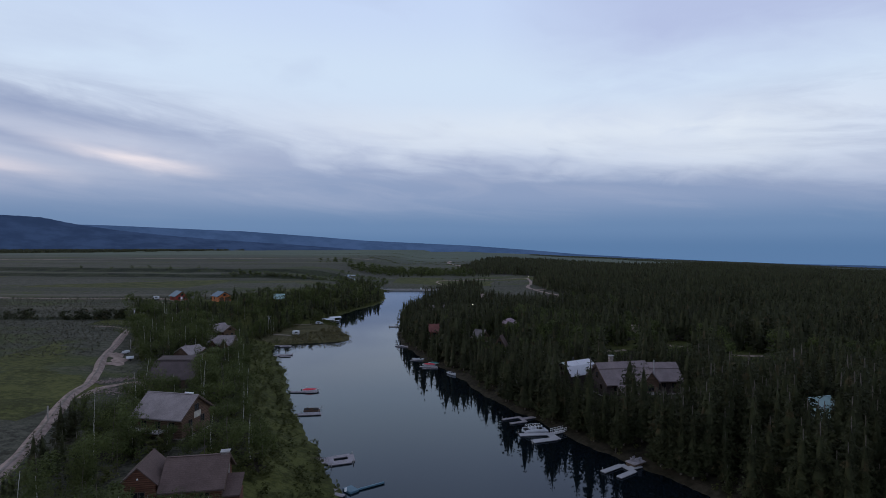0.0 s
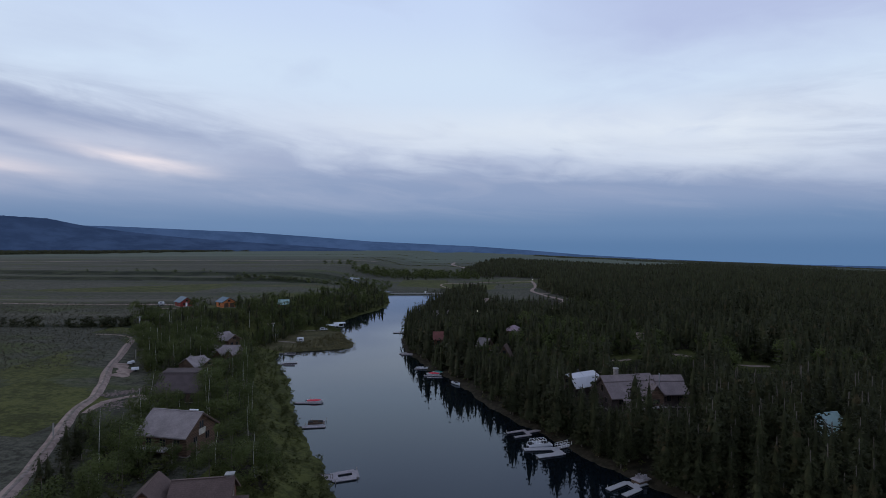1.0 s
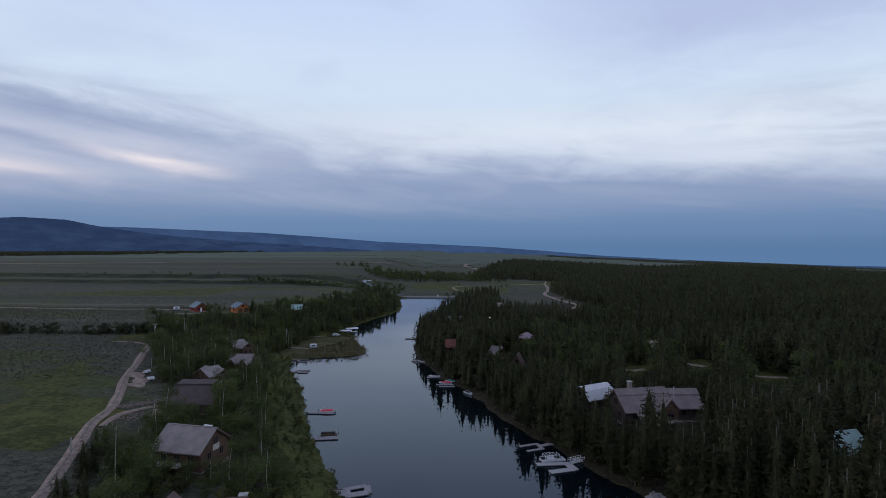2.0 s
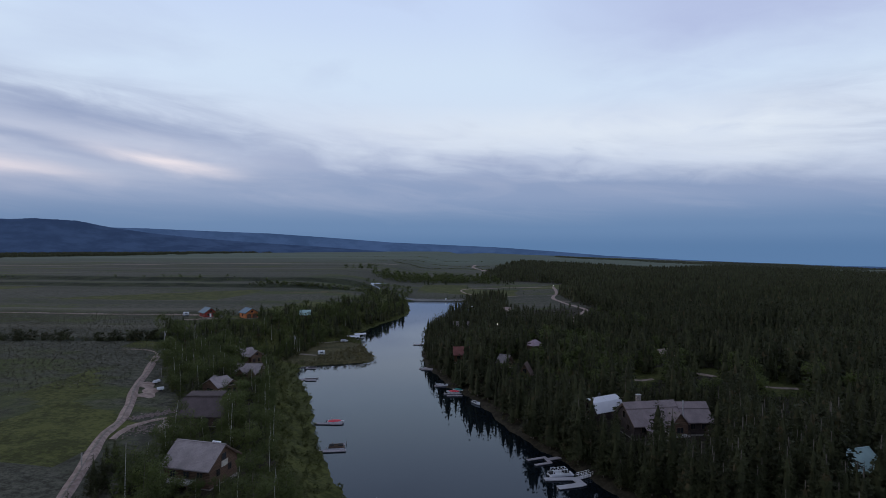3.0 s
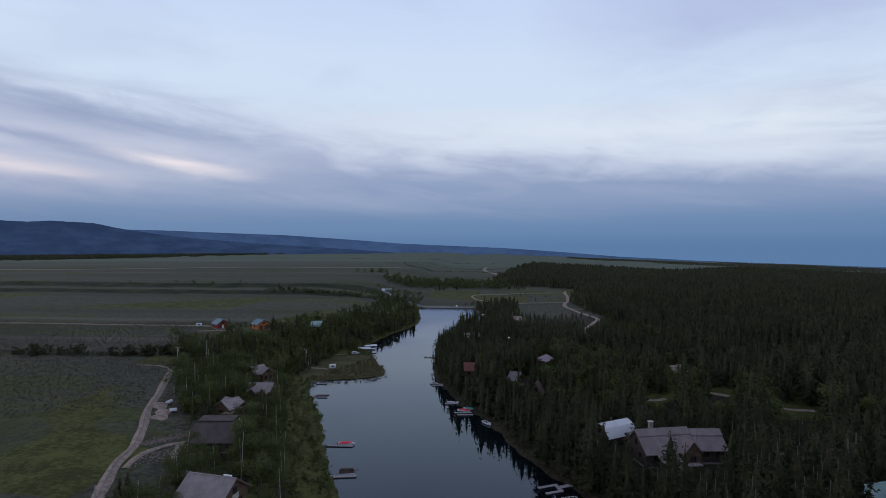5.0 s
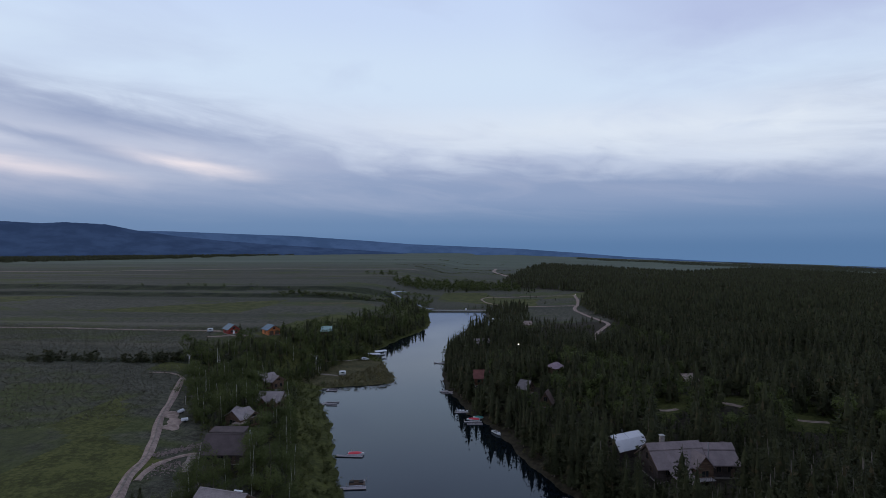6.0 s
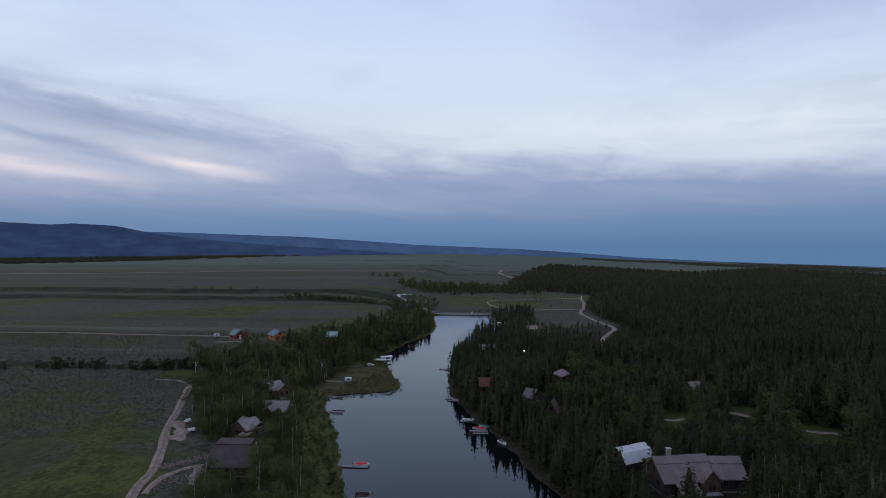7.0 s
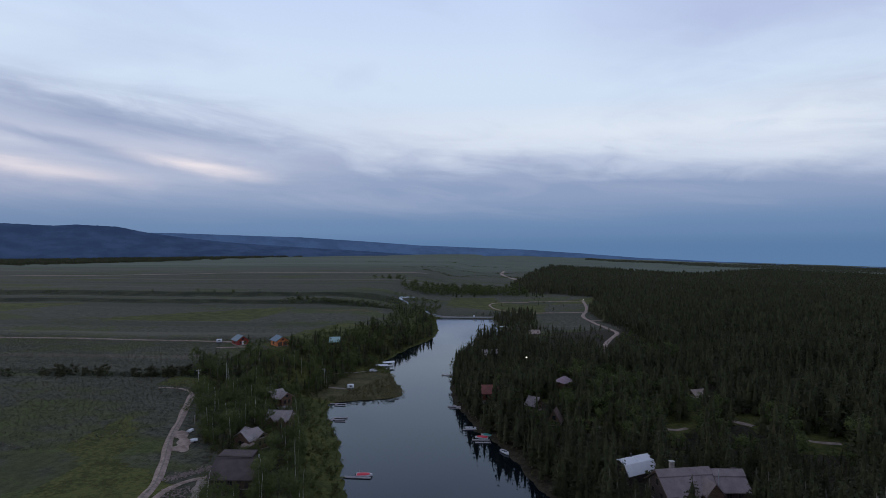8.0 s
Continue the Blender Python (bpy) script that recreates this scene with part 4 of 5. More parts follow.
wall_cream = plain_mat("cream_wall_panel", (0.50, 0.46, 0.38))
trim_wood = plain_mat("dark_trim_wood", (0.10, 0.065, 0.045), 0.7)
trim_white = plain_mat("white_painted_trim", (0.75, 0.75, 0.74), 0.5, 0.4, 0, 0.06)
stone = plain_mat("chimney_stone", (0.25, 0.215, 0.195), 0.9, 0.2, 0, 0.4, 2.5, 0.5)
loose_rock = plain_mat("rusty_loose_rock", (0.155, 0.118, 0.104), 0.9, 0.2, 0, 0.5, 1.6)
concrete = plain_mat("weathered_concrete", (0.36, 0.35, 0.33), 0.9, 0.2, 0, 0.25, 1.2, 0.3)
deck_grey = siding("weathered_deck_board", (0.33, 0.30, 0.29), 0.16)
deck_pink = plain_mat("weathered_dock_plank", (0.30, 0.27, 0.275), 0.8, 0.25, 0, 0.25, 2.0, 0.3)
dock_white = plain_mat("white_float_plastic", (0.36, 0.35, 0.355), 0.5, 0.4, 0, 0.07)
metal = plain_mat("galvanised_steel", (0.5, 0.5, 0.52), 0.45, 0.5, 0.8, 0.1)
dark_metal = plain_mat("dark_frame_metal", (0.06, 0.06, 0.065), 0.5, 0.5, 0.3, 0.1)
boat_white = plain_mat("white_gelcoat", (0.60, 0.60, 0.61), 0.25, 0.5, 0, 0.05)
boat_red = plain_mat("red_boat_canvas", (0.58, 0.05, 0.07), 0.6, 0.3, 0, 0.12)
boat_teal = plain_mat("teal_boat_canvas", (0.05, 0.22, 0.20), 0.6, 0.3, 0, 0.12)
boat_blue = plain_mat("steel_blue_boom", (0.06, 0.13, 0.17), 0.5, 0.4, 0, 0.15)
rubber = plain_mat("black_rubber", (0.02, 0.02, 0.02), 0.8)
paint_silver = plain_mat("silver_car_paint", (0.5, 0.5, 0.52), 0.3, 0.5, 0.3, 0.05)
pole_wood = plain_mat("grey_pole_wood", (0.33, 0.30, 0.27), 0.85, 0.2, 0, 0.3, 3)
gm = Mat("dusk_window_glass", 0.06, 0.6)
gm.color(gm.mix(gm.noise(0.8, 2), (0.012, 0.014, 0.016), (0.03, 0.032, 0.034)))
glass = gm.m
lm = Mat("lit_lamp", 0.5)
lm.color((0.9, 0.85, 0.75))
lm.b.inputs["Emission Color"].default_value, lm.b.inputs["Emission Strength"].default_value = (1.0, 0.86, 0.7, 1), 4.0
lit = lm.m


def window(parent, x, y, z, w, h, side):
    """side: 'front', 'back', 'left' or 'right' wall of the house, whose face is at x or y."""
    flat = side in ("front", "back")
    out = -1 if side in ("front", "left") else 1
    def b(o, a, c, s, t, d):
        return one_box(x + a, y + out * o, z + c, s, d, t) if flat else one_box(x + out * o, y + a, z + c, d, s, t)
    bm = bmesh.new()
    for a, c, s, t in ((0, h / 2, w + .16, .1), (0, -h / 2, w + .16, .1), (-w / 2, 0, .1, h), (w / 2, 0, .1, h), (0, 0, .06, h)):
        if flat:
            box(bm, x + a, y + out * 0.05, z + c, s, .10, t)
        else:
            box(bm, x + out * 0.05, y + a, z + c, .10, s, t)
    win = part("window", bm, trim_wood, parent)
    part("pane", b(0.02, 0, 0, w, h, 0.04), glass, win)
    return win


def roof_slab(parent, w, run, drop, z, flip, mat, over=0.45, y0=0.0, x0=0.0, name="roof", thick=0.22):
    """One slope of a gable roof whose ridge runs along x at height z."""
    s = -1 if flip else 1
    k = over / run
    e, d = run + over, drop * (1 + k)
    t = thick
    prof = [(y0, z), (y0 + s * e, z - d), (y0 + s * e, z - d + t), (y0, z + t)]
    return part(name, prism(prof, x0 - w / 2, x0 + w / 2), mat, parent)


def house(name, label, cx, cy, rz, w, d, eave, top, roof, wall, base=None, chimney=None, fronts=2, over=0.5, door=True, category="house", gable_panel=False):
    """A gable house with its ridge along its own x; eave and top are heights above sea of the world's zero."""
    zs = [gz(cx + math.cos(radians(rz)) * a * w / 2 - math.sin(radians(rz)) * b * d / 2, cy + math.sin(radians(rz)) * a * w / 2 + math.cos(radians(rz)) * b * d / 2) for a in (-1, 1) for b in (-1, 1)]
    floor = max(min(zs) + 0.1, (sum(zs) / 4) - 0.2) if base is None else base
    h = tagged(new(name), label, category)
    h.matrix_basis = pose(cx, cy, floor, 0, 0, rz)
    e, t = eave - floor, top - floor
    part("foundation", one_box(0, 0, (min(zs) - floor - 0.5 + 0.35) / 2, w - 0.5, d - 0.5, 0.35 + floor - min(zs) + 0.5), stone, h)
    part("wall", prism([(-d / 2 + .3, 0.3), (d / 2 - .3, 0.3), (d / 2 - .3, e), (0, t - 0.05), (-d / 2 + .3, e)], -w / 2 + .35, w / 2 - .35), wall, h)
    for fl in (False, True):
        roof_slab(h, w + 0.3, d / 2, t - e, t, fl, roof, over)
    for sx in (-1, 1):
        for sy in (-1, 1):
            ln, an = math.hypot(d / 2 + over, (t - e) * (1 + over / (d / 2))), math.degrees(math.atan2(t - e, d / 2))
            part("bargeboard", one_box(sx * (w / 2 + 0.18), sy * (d / 4 + over / 2), t - (t - e) * (0.5 + over / d) - 0.02, 0.06, ln, 0.3, (-sy * an, 0, 0)), trim_wood, h)
    part("ridge_cap", one_box(0, 0, t + 0.22, w + 0.3, 0.4, 0.08, bevel=0.02), roof, h)
    hh = min(1.4, e * 0.42)
    for i in range(fronts):
        x = (i + 0.5) / fronts * (w - 2) - (w - 2) / 2
        window(h, x, -d / 2 + .3, e * 0.62, 1.3, hh, "front")
    for side, sx in (("left", -1), ("right", 1)):
        for yy in (-d / 5, d / 5):
            window(h, sx * (w / 2 - .35), yy, e * 0.62, 1.1, hh, side)
        window(h, sx * (w / 2 - .35), 0, e + (t - e) * 0.3, 1.3, (t - e) * 0.45, side)
    if gable_panel:
        part("gable_panel", one_box(w / 2 - .33, 0.3, e * 0.9, 0.05, d * 0.22, 1.2), wall_cream, h, "cream gable infill between dark timbers")
    if door:
        dr = part("door", one_box(w * 0.28, -d / 2 + .27, 1.35, 1.0, 0.1, 2.1), trim_wood, h)
        bm = bmesh.new()
        bmesh.ops.create_uvsphere(bm, u_segments=6, v_segments=4, radius=0.06, matrix=Matrix.Translation((w * 0.28 + .4, -d / 2 + .18, 1.3)))
        part("door_knob", bm, metal, dr)
    if chimney:
        x, y, hi = chimney
        c = part("chimney", one_box(x, y, (hi + e) / 2 - floor * 0, 1.1, 0.9, hi - e, bevel=0.04), stone, h, "stacked stone chimney")
        part("chimney_cap", one_box(x, y, hi + 0.08, 1.35, 1.15, 0.16, bevel=0.03), concrete, c)
    return h


def wing(h, x, y, w, d, e, t, roof, wall, over=0.35):
    """A cross gable on a house: ridge along y, its gable at the front."""
    part("wing_wall", prism([(x - w / 2, 0.3), (x + w / 2, 0.3), (x + w / 2, e), (x, t - .05), (x - w / 2, e)], y - d / 2, y + d / 2, "y"), wall, h)
    for s in (-1, 1):
        k = 1 + over / (w / 2)
        prof = [(x, t), (x + s * w / 2 * k, t - (t - e) * k), (x + s * w / 2 * k, t - (t - e) * k + .2), (x, t + .2)]
        part("wing_roof", prism(prof, y - d / 2 - over, y + d / 2, "y"), roof, h)
    window(h, x, y - d / 2, e * 0.62, w * 0.4, min(1.5, e * 0.4), "front")


def porch(h, x, y, w, d, z, roof=None):
    dk = part("deck", one_box(x, y, z, w, d, 0.18), deck_grey, h, "weathered board deck")
    for sx in (-1, 1):
        part("deck_post", one_box(x + sx * (w / 2 - .1), y - d / 2 + .1, z / 2 - 0.4, 0.16, 0.16, z + 0.8), trim_wood, dk)
    bm = bmesh.new()
    box(bm, x, y - d / 2 + .05, z + 1.0, w, 0.07, 0.09)
    for i in range(int(w / 0.5) + 1):
        box(bm, x - w / 2 + i * 0.5, y - d / 2 + .05, z + .5, 0.05, 0.05, 1.0)
    part("railing", bm, trim_wood, dk)


# ---- west bank houses ----
hc = house("timber_house", "grey shake-roofed timber house above the river bank", -52.6, 106.9, -12, 11, 9.0, 12.9, 16.0, roof_grey, wall_brown, fronts=3, chimney=None, gable_panel=True, over=0.6)
porch(hc, -1.5, -5.7, 7.5, 2.2, 1.9)
part("vent_strip", one_box(3.2, 0.5, 16.0 - hc.location.z + 0.32, 1.9, 0.35, 0.22, bevel=0.05), trim_white, hc, "pale metal ridge vent")
hd = house("log_house", "red log house with a dark brown shingle roof", -35.4, 79.6, 11, 8.4, 8.2, 11.4, 14.3, roof_brown, wall_log, chimney=(3.6, 0.3, 14.3 - 8.2 + 1.2), fronts=2)
wing(hd, -7.0, -0.2, 4.6, 7.0, 12.4 - hd.location.z, 14.6 - hd.location.z, roof_brown, wall_log)
# no doorway is cut; a dark slab stands for the shade inside
part("garage_shade_panel", one_box(-7.0, -3.74, 1.5, 3.2, 0.12, 2.6), dark_metal, hd, "flat dark panel for the shade inside an open garage")
part("gable_lamp", one_box(-7.0, -3.85, 12.4 - hd.location.z + 0.7, 0.22, 0.2, 0.22, bevel=0.05), trim_white, hd)
roof_slab(hd, 2.4, 3.6, 1.5, 11.6 - hd.location.z, True, roof_brown, 0.3, -0.5, 5.2, "lean_to_roof")
part("lean_to_wall", one_box(5.2, -2.0, 1.2, 2.0, 3.4, 2.2), wall_log, hd)
hg = house("garage_barn", "large dark brown garage beside a gravel turnaround", -69.0, 143.2, 3, 12.0, 11.5, 11.4, 14.6, roof_dark, wall_dark, fronts=3, over=0.4)
part("rear_dormer", one_box(-1.2, 2.6, 14.3 - hg.location.z, 9.0, 3.4, 1.5), wall_dark, hg)
part("dormer_roof", one_box(-1.2, 2.6, 15.1 - hg.location.z, 9.6, 4.0, 0.18, rot=(6, 0, 0)), roof_dark, hg)
part("vent_pipe", tube(bmesh.new(), (5.4, 0.5, 14.4 - hg.location.z), (5.4, 0.5, 15.7 - hg.location.z), 0.2), metal, hg, "pale metal roof flue")
hb = house("cross_gable_cabin", "grey-roofed cabin with crossing gables among aspens", -76.2, 168.5, -30, 9.4, 5.0, 12.3, 13.8, roof_grey, wall_brown)
wing(hb, 0.2, -1.6, 7.8, 6.0, 12.3 - hb.location.z, 14.4 - hb.location.z, roof_grey, wall_brown)
part("shed_roof", one_box(3.6, -5.4, 11.2 - hb.location.z, 3.6, 4.4, 0.2, rot=(10, 0, 0)), roof_tan, hb, "brown lower shed roof")
part("shed_wall", one_box(3.6, -5.2, 0.7, 3.0, 3.6, 1.0), wall_brown, hb)
ha = house("long_cabin", "long grey-roofed cabin with two small front gables", -75.6, 188.5, 2, 8.6, 6.6, 11.9, 14.0, roof_grey, wall_brown, chimney=(4.0, 1.2, 14.0 - 9.3 + 0.5))
for x in (-1.9, 1.9):
    wing(ha, x, -3.2, 2.4, 2.6, 11.7 - ha.location.z, 13.2 - ha.location.z, roof_grey, wall_brown)
h2 = house("split_roof_cabin", "grey-roofed cabin with a red-brown plank deck", -86.0, 214.5, -34, 9.0, 5.4, 12.2, 13.9, roof_grey, wall_brown)
wing(h2, -0.8, -1.8, 7.2, 6.4, 12.2 - h2.location.z, 14.6 - h2.location.z, roof_grey, wall_brown)
porch(h2, 5.2, -2.4, 3.6, 4.4, 1.4)
h3 = house("teal_roof_house", "small house with a teal metal roof behind the trees", -101, 339, 8, 7.0, 6.0, 12.8, 15.2, roof_teal, wall_brown)
for nm, lb, x, y, w, d, wl, e, t in (("red_barn", "barn-red outbuilding with a slate-blue metal roof", -156.8, 325.5, 9.5, 7.4, wall_red, 15.3, 17.9),
                                     ("orange_garage", "bright orange garage with a slate-blue metal roof", -132.3, 327.0, 9.5, 8.2, wall_orange, 15.2, 17.6)):
    hh = house(nm, lb, x, y, -44, w, d, e, t, roof_blue, wl, fronts=1, door=False, category="barn", over=0.4)
    if nm == "red_barn":
        part("barn_door", one_box(w / 2 - 0.30, -0.2, 1.4, 0.1, 1.0, 2.2), trim_white, hh, "white entrance door")
    else:
        for yy in (-1.7, 1.7):
            part("garage_door", one_box(w / 2 - 0.30, yy, 1.5, 0.1, 2.6, 2.4), wall_brown, hh, "brown roll-up garage door")

# ---- east bank houses ----
lo = house("lodge", "large grey-roofed lodge with a stone chimney in the pines", 48.6, 149.6, 13, 14.5, 10.5, 9.4, 13.3, roof_lodge, wall_dark, chimney=(-2.6, 0.5, 16.0 - 5.9), fronts=3, over=0.7, category="lodge")
fl = lo.location.z
part("catslide_roof", prism([(-4.9, 9.3 - fl), (-10.6, 6.4 - fl), (-10.6, 6.65 - fl), (-4.9, 9.6 - fl)], -4.4, 1.2), roof_lodge, lo)
part("catslide_wall", one_box(-1.6, -7.3, 1.0, 5.0, 4.4, 1.4), wall_dark, lo)
wing(lo, 4.6, -4.6, 4.6, 5.4, 9.6 - fl, 12.3 - fl, roof_lodge, wall_brown)
porch(lo, 3.8, -7.9, 5.0, 2.6, 1.6)
lo2 = house("lodge_annex", "grey-roofed annex joined to the lodge in the pines", 60.3, 151.0, 4, 7.8, 9.6, 9.6, 12.9, roof_lodge, wall_dark, fronts=2, over=0.6, category="lodge")
for hs, dd, ee, tt, ww in ((lo, 10.5, 9.4, 13.3, 14.8), (lo2, 9.6, 9.6, 12.9, 8.1)):
    k, top = (tt - ee) / (dd / 2), tt - hs.location.z
    for sgn in (-1, 1):
        part("ridge_roof", prism([(0, top + .2), (sgn * 1.8, top - k * 1.8 + .2), (sgn * 1.8, top - k * 1.8 + .55), (0, top + .55)], -ww / 2 - 0.1, ww / 2 + 0.1), roof_lodge, hs, "raised upper course of shakes along the ridge")
part("roof_hatch", one_box(2.6, 1.2, 12.6 - lo2.location.z, 1.6, 1.4, 0.9, bevel=0.05), roof_dark, lo2)


def arched_house():
    """The white-roofed boathouse: a roof bent twice like a gambrel."""
    h = tagged(new("gambrel_boathouse"), "outbuilding with a bright white curved metal roof", "outbuilding")
    floor = gz(40, 163)
    h.matrix_basis = pose(39.6, 163.2, floor, 0, 0, 31)
    w, d, top = 11.0, 7.4, 11.3 - floor
    prof = [(-d / 2 - .3, top - 3.5), (-d / 4 - .35, top - 0.95), (0, top), (d / 4 + .35, top - 0.95), (d / 2 + .3, top - 3.5)]
    inner = [(a * 0.96, u - 0.16) for a, u in prof]
    part("roof", prism(prof + inner[::-1], -w / 2, w / 2), roof_white, h)
    part("wall", prism([(-d / 2 + .1, 0)] + [(a * 0.93, u - 0.22) for a, u in prof[0:]] + [(d / 2 - .1, 0)], -w / 2 + .4, w / 2 - .4), wall_dark, h)
    part("foundation", one_box(0, 0, -0.3, w - 0.4, d - 0.4, 0.8), stone, h)
    part("flue", tube(bmesh.new(), (-0.6, 0.3, top - 0.3), (-0.6, 0.3, top + 0.8), 0.28), dark_metal, h, "dark stove flue")
    for s, sx in (("left", -1), ("right", 1)):
        window(h, sx * (w / 2 - .4), 0, top - 2.2, 1.4, 1.4, s)
    part("seam", one_box(-0.2, -1.05, top - 0.40, 0.08, 2.1, 0.06, rot=(24, 0, 0)), metal, h)


arched_house()
house("green_roof_house", "house with a pale teal metal roof deep in the pines", 82.6, 121.8, 18, 9.6, 7.4, 8.6, 11.6, roof_teal, wall_dark)


def hip_house(name, label, cx, cy, rz, w, d, eave, top, roof, wall):
    floor = gz(cx, cy)
    h = tagged(new(name), label, "house")
    h.matrix_basis = pose(cx, cy, floor, 0, 0, rz)
    e, t, o = eave - floor, top - floor, 0.5
    part("wall", one_box(0, 0, e / 2 - .2, w, d, e + .4), wall, h)
    bm = bmesh.new()
    lo_ = [bm.verts.new((sx * (w / 2 + o), sy * (d / 2 + o), e)) for sx, sy in ((-1, -1), (1, -1), (1, 1), (-1, 1))]
    hi_ = [bm.verts.new((sx * w * 0.14, 0, t)) for sx in (-1, 1)]
    bm.faces.new(lo_[::-1])
    bm.faces.new((lo_[0], lo_[1], hi_[1], hi_[0])), bm.faces.new((lo_[1], lo_[2], hi_[1]))
    bm.faces.new((lo_[2], lo_[3], hi_[0], hi_[1])), bm.faces.new((lo_[3], lo_[0], hi_[0]))
    part("roof", bm, roof, h)
    for x in (-w / 4, w / 4):
        window(h, x, -d / 2, e * 0.55, 1.2, 1.2, "front")
    part("door", one_box(0, -d / 2 - 0.03, 1.05, 1.0, 0.1, 2.1), trim_wood, h)


hip_house("hip_roof_house", "house with a faded rose hipped roof among trees", 32.0, 262.5, 40, 6.6, 6.0, 8.6, 11.0, roof_pink, wall_brown)
house("red_roof_cabin", "cabin with a rust-red roof near the water", -2.6, 246.5, 4, 7.2, 6.4, 7.3, 10.0, roof_red, wall_log)
house("white_gabled_cabin", "grey cabin with pale roof edges in the trees", -3.6, 338.5, 6, 9.5, 6.0, 6.4, 8.8, roof_grey, wall_log)
hw = house("pale_roof_cabin", "small cabin with pale weathered roofs", 15.6, 226.5, -35, 5.0, 5.6, 8.0, 10.6, roof_grey, wall_brown)
house("steep_roof_cabin", "steep slate-roofed cabin in the pines", 22.2, 208.0, 70, 4.6, 4.4, 7.6, 11.2, roof_brown, wall_brown)
house("river_end_cabin", "brown cabin with a tan roof near the dam", 29.0, 423.0, 8, 8.5, 6.0, 6.4, 8.6, roof_tan, wall_red)
house("tan_roof_house", "house with a tan roof beside a dirt clearing", 86.4, 246.5, 20, 6.4, 6.5, 7.8, 10.0, roof_tan, wall_brown)

# ---- roads and tracks ----
md = Mat("packed_dirt", 0.95, 0.1)
dn = md.noise(0.6, 5)
md.color(md.mix(md.span(dn, 0.35, 0.65), (0.21, 0.155, 0.128), (0.33, 0.25, 0.21)))
md.bump(md.noise(3.5, 4), 0.5, 0.05)
mat_dirt = md.m
md = Mat("grassy_crown", 0.95, 0.1)
md.color(md.mix(md.span(md.noise(1.2, 5), 0.35, 0.65), (0.15, 0.13, 0.10), (0.26, 0.21, 0.185)))
mat_crown = md.m


def spline(pts, n=14):
    P = [Vector(p) for p in pts]
    out = []
    for i in range(len(P) - 1):
        a, b, c, d = P[max(i - 1, 0)], P[i], P[i + 1], P[min(i + 2, len(P) - 1)]
        for k in range(n):
            t = k / n
            out.append(0.5 * ((2 * b) + (c - a) * t + (2 * a - 5 * b + 4 * c - d) * t * t + (3 * b - a - 3 * c + d) * t ** 3))
    return out + [P[-1]]


def strip(name, label, pts, width, mat, off=0.0, lift=0.07, level=None, ragged=0.15, category="road"):
    """A ribbon laid on the ground along a line, with uneven edges."""
    L = spline(pts)
    v = []
    for i, p in enumerate(L):
        q = (L[min(i + 1, len(L) - 1)] - L[max(i - 1, 0)]).normalized()
        nrm = Vector((-q.y, q.x))
        wl = width * (1 + ragged * math.sin(i * 0.29 + width) * math.sin(i * 0.13))
        for k in range(5):
            e = p + nrm * (off + wl * (k / 4 - 0.5))
            z = gz(e.x, e.y) + lift if level is None else level
            v.append((e.x, e.y, z - (lift + 0.25 if k in (0, 4) and level is None else 0)))
    return tagged(new(name, mesh_from(name, v, grid_faces(len(L), 5), mat, True)), label, category, kind="structure")


strip("road_west", "pale rutted dirt road along the west bench", ROAD, 3.0, mat_dirt, 0, 0.40)
strip("road_west_crown", "darker strip between the wheel ruts", ROAD, 0.9, mat_crown, 0.0, 0.47, None, 0.6)
strip("road_drive", "narrow dirt driveway to the garage", DRIVE, 2.2, mat_dirt, 0, 0.22)
strip("road_turnaround", "bare gravel turnaround beside the garage", [(-77.2, 146), (-77, 140), (-76, 135), (-74, 130)], 4.0, mat_crown, 0, 0.16, None, 0.4)
strip("road_clearing", "bare dirt clearing beside the road", CLEARING, 6.5, mat_dirt, 0, 0.15, None, 0.5)
strip("road_bend", "faint side track off the dirt road", [(-124.5, 216), (-129, 221), (-136, 223), (-143, 222)], 2.2, mat_dirt)
strip("road_field", "thin pale track across the sage flats", [(-420, 341), (-331, 339), (-251, 340), (-174, 333), (-163, 330)], 3.4, mat_dirt, 0, 0.35)
strip("road_yard", "bare dirt yard before the barns", [(-166, 314), (-158, 315), (-148, 317), (-140, 318)], 4.5, mat_dirt, 0, 0.08, None, 0.4)
strip("road_east", "winding dirt road at the edge of the forest", EAST_ROAD, 4.2, mat_dirt, 0, 0.3)
strip("road_loop", "dirt loop road in the meadow below the dam", [(106, 684), (60, 690), (20, 694), (1, 690), (-7, 672), (-6, 648), (4, 612), (31, 587), (60, 579), (90, 574)], 2.8, mat_dirt, 0, 0.3)
strip("road_far", "distant pale road crossing the valley", [(50, 1080), (44, 1164), (34, 1250), (15, 1420), (22, 1611)], 11, mat_dirt, 0, 0.25)
strip("road_highway", "distant pale road running straight across the flats", [(-1250, 975), (-1016, 1035), (-720, 1090), (-495, 1168), (-293, 1180), (-150, 1192)], 11, mat_dirt, 0, 0.35)
strip("road_lane", "short bare stretch of a dirt lane in the woods", [(61, 203), (64, 202.5), (68, 204)], 2.4, mat_dirt, 0, 0.2)
strip("road_lane_bend", "bare dirt yard among the pines", [(86, 214), (89, 211), (92, 207)], 3.4, mat_dirt, 0, 0.2, None, 0.4)
strip("road_lane_end", "bare end of the dirt lane under the pines", [(102, 194), (106, 192), (112, 191)], 2.6, mat_dirt, 0, 0.2)
strip("road_side", "narrow side track off the forest road", [(83, 497), (98, 494), (116, 489)], 2.0, mat_dirt, 0, 0.3)
strip("road_spit", "faint sandy track on the spit", [(-97, 295), (-91, 298), (-81, 302.5), (-70.9, 306.8)], 1.6, mat_crown, 0, 0.12)
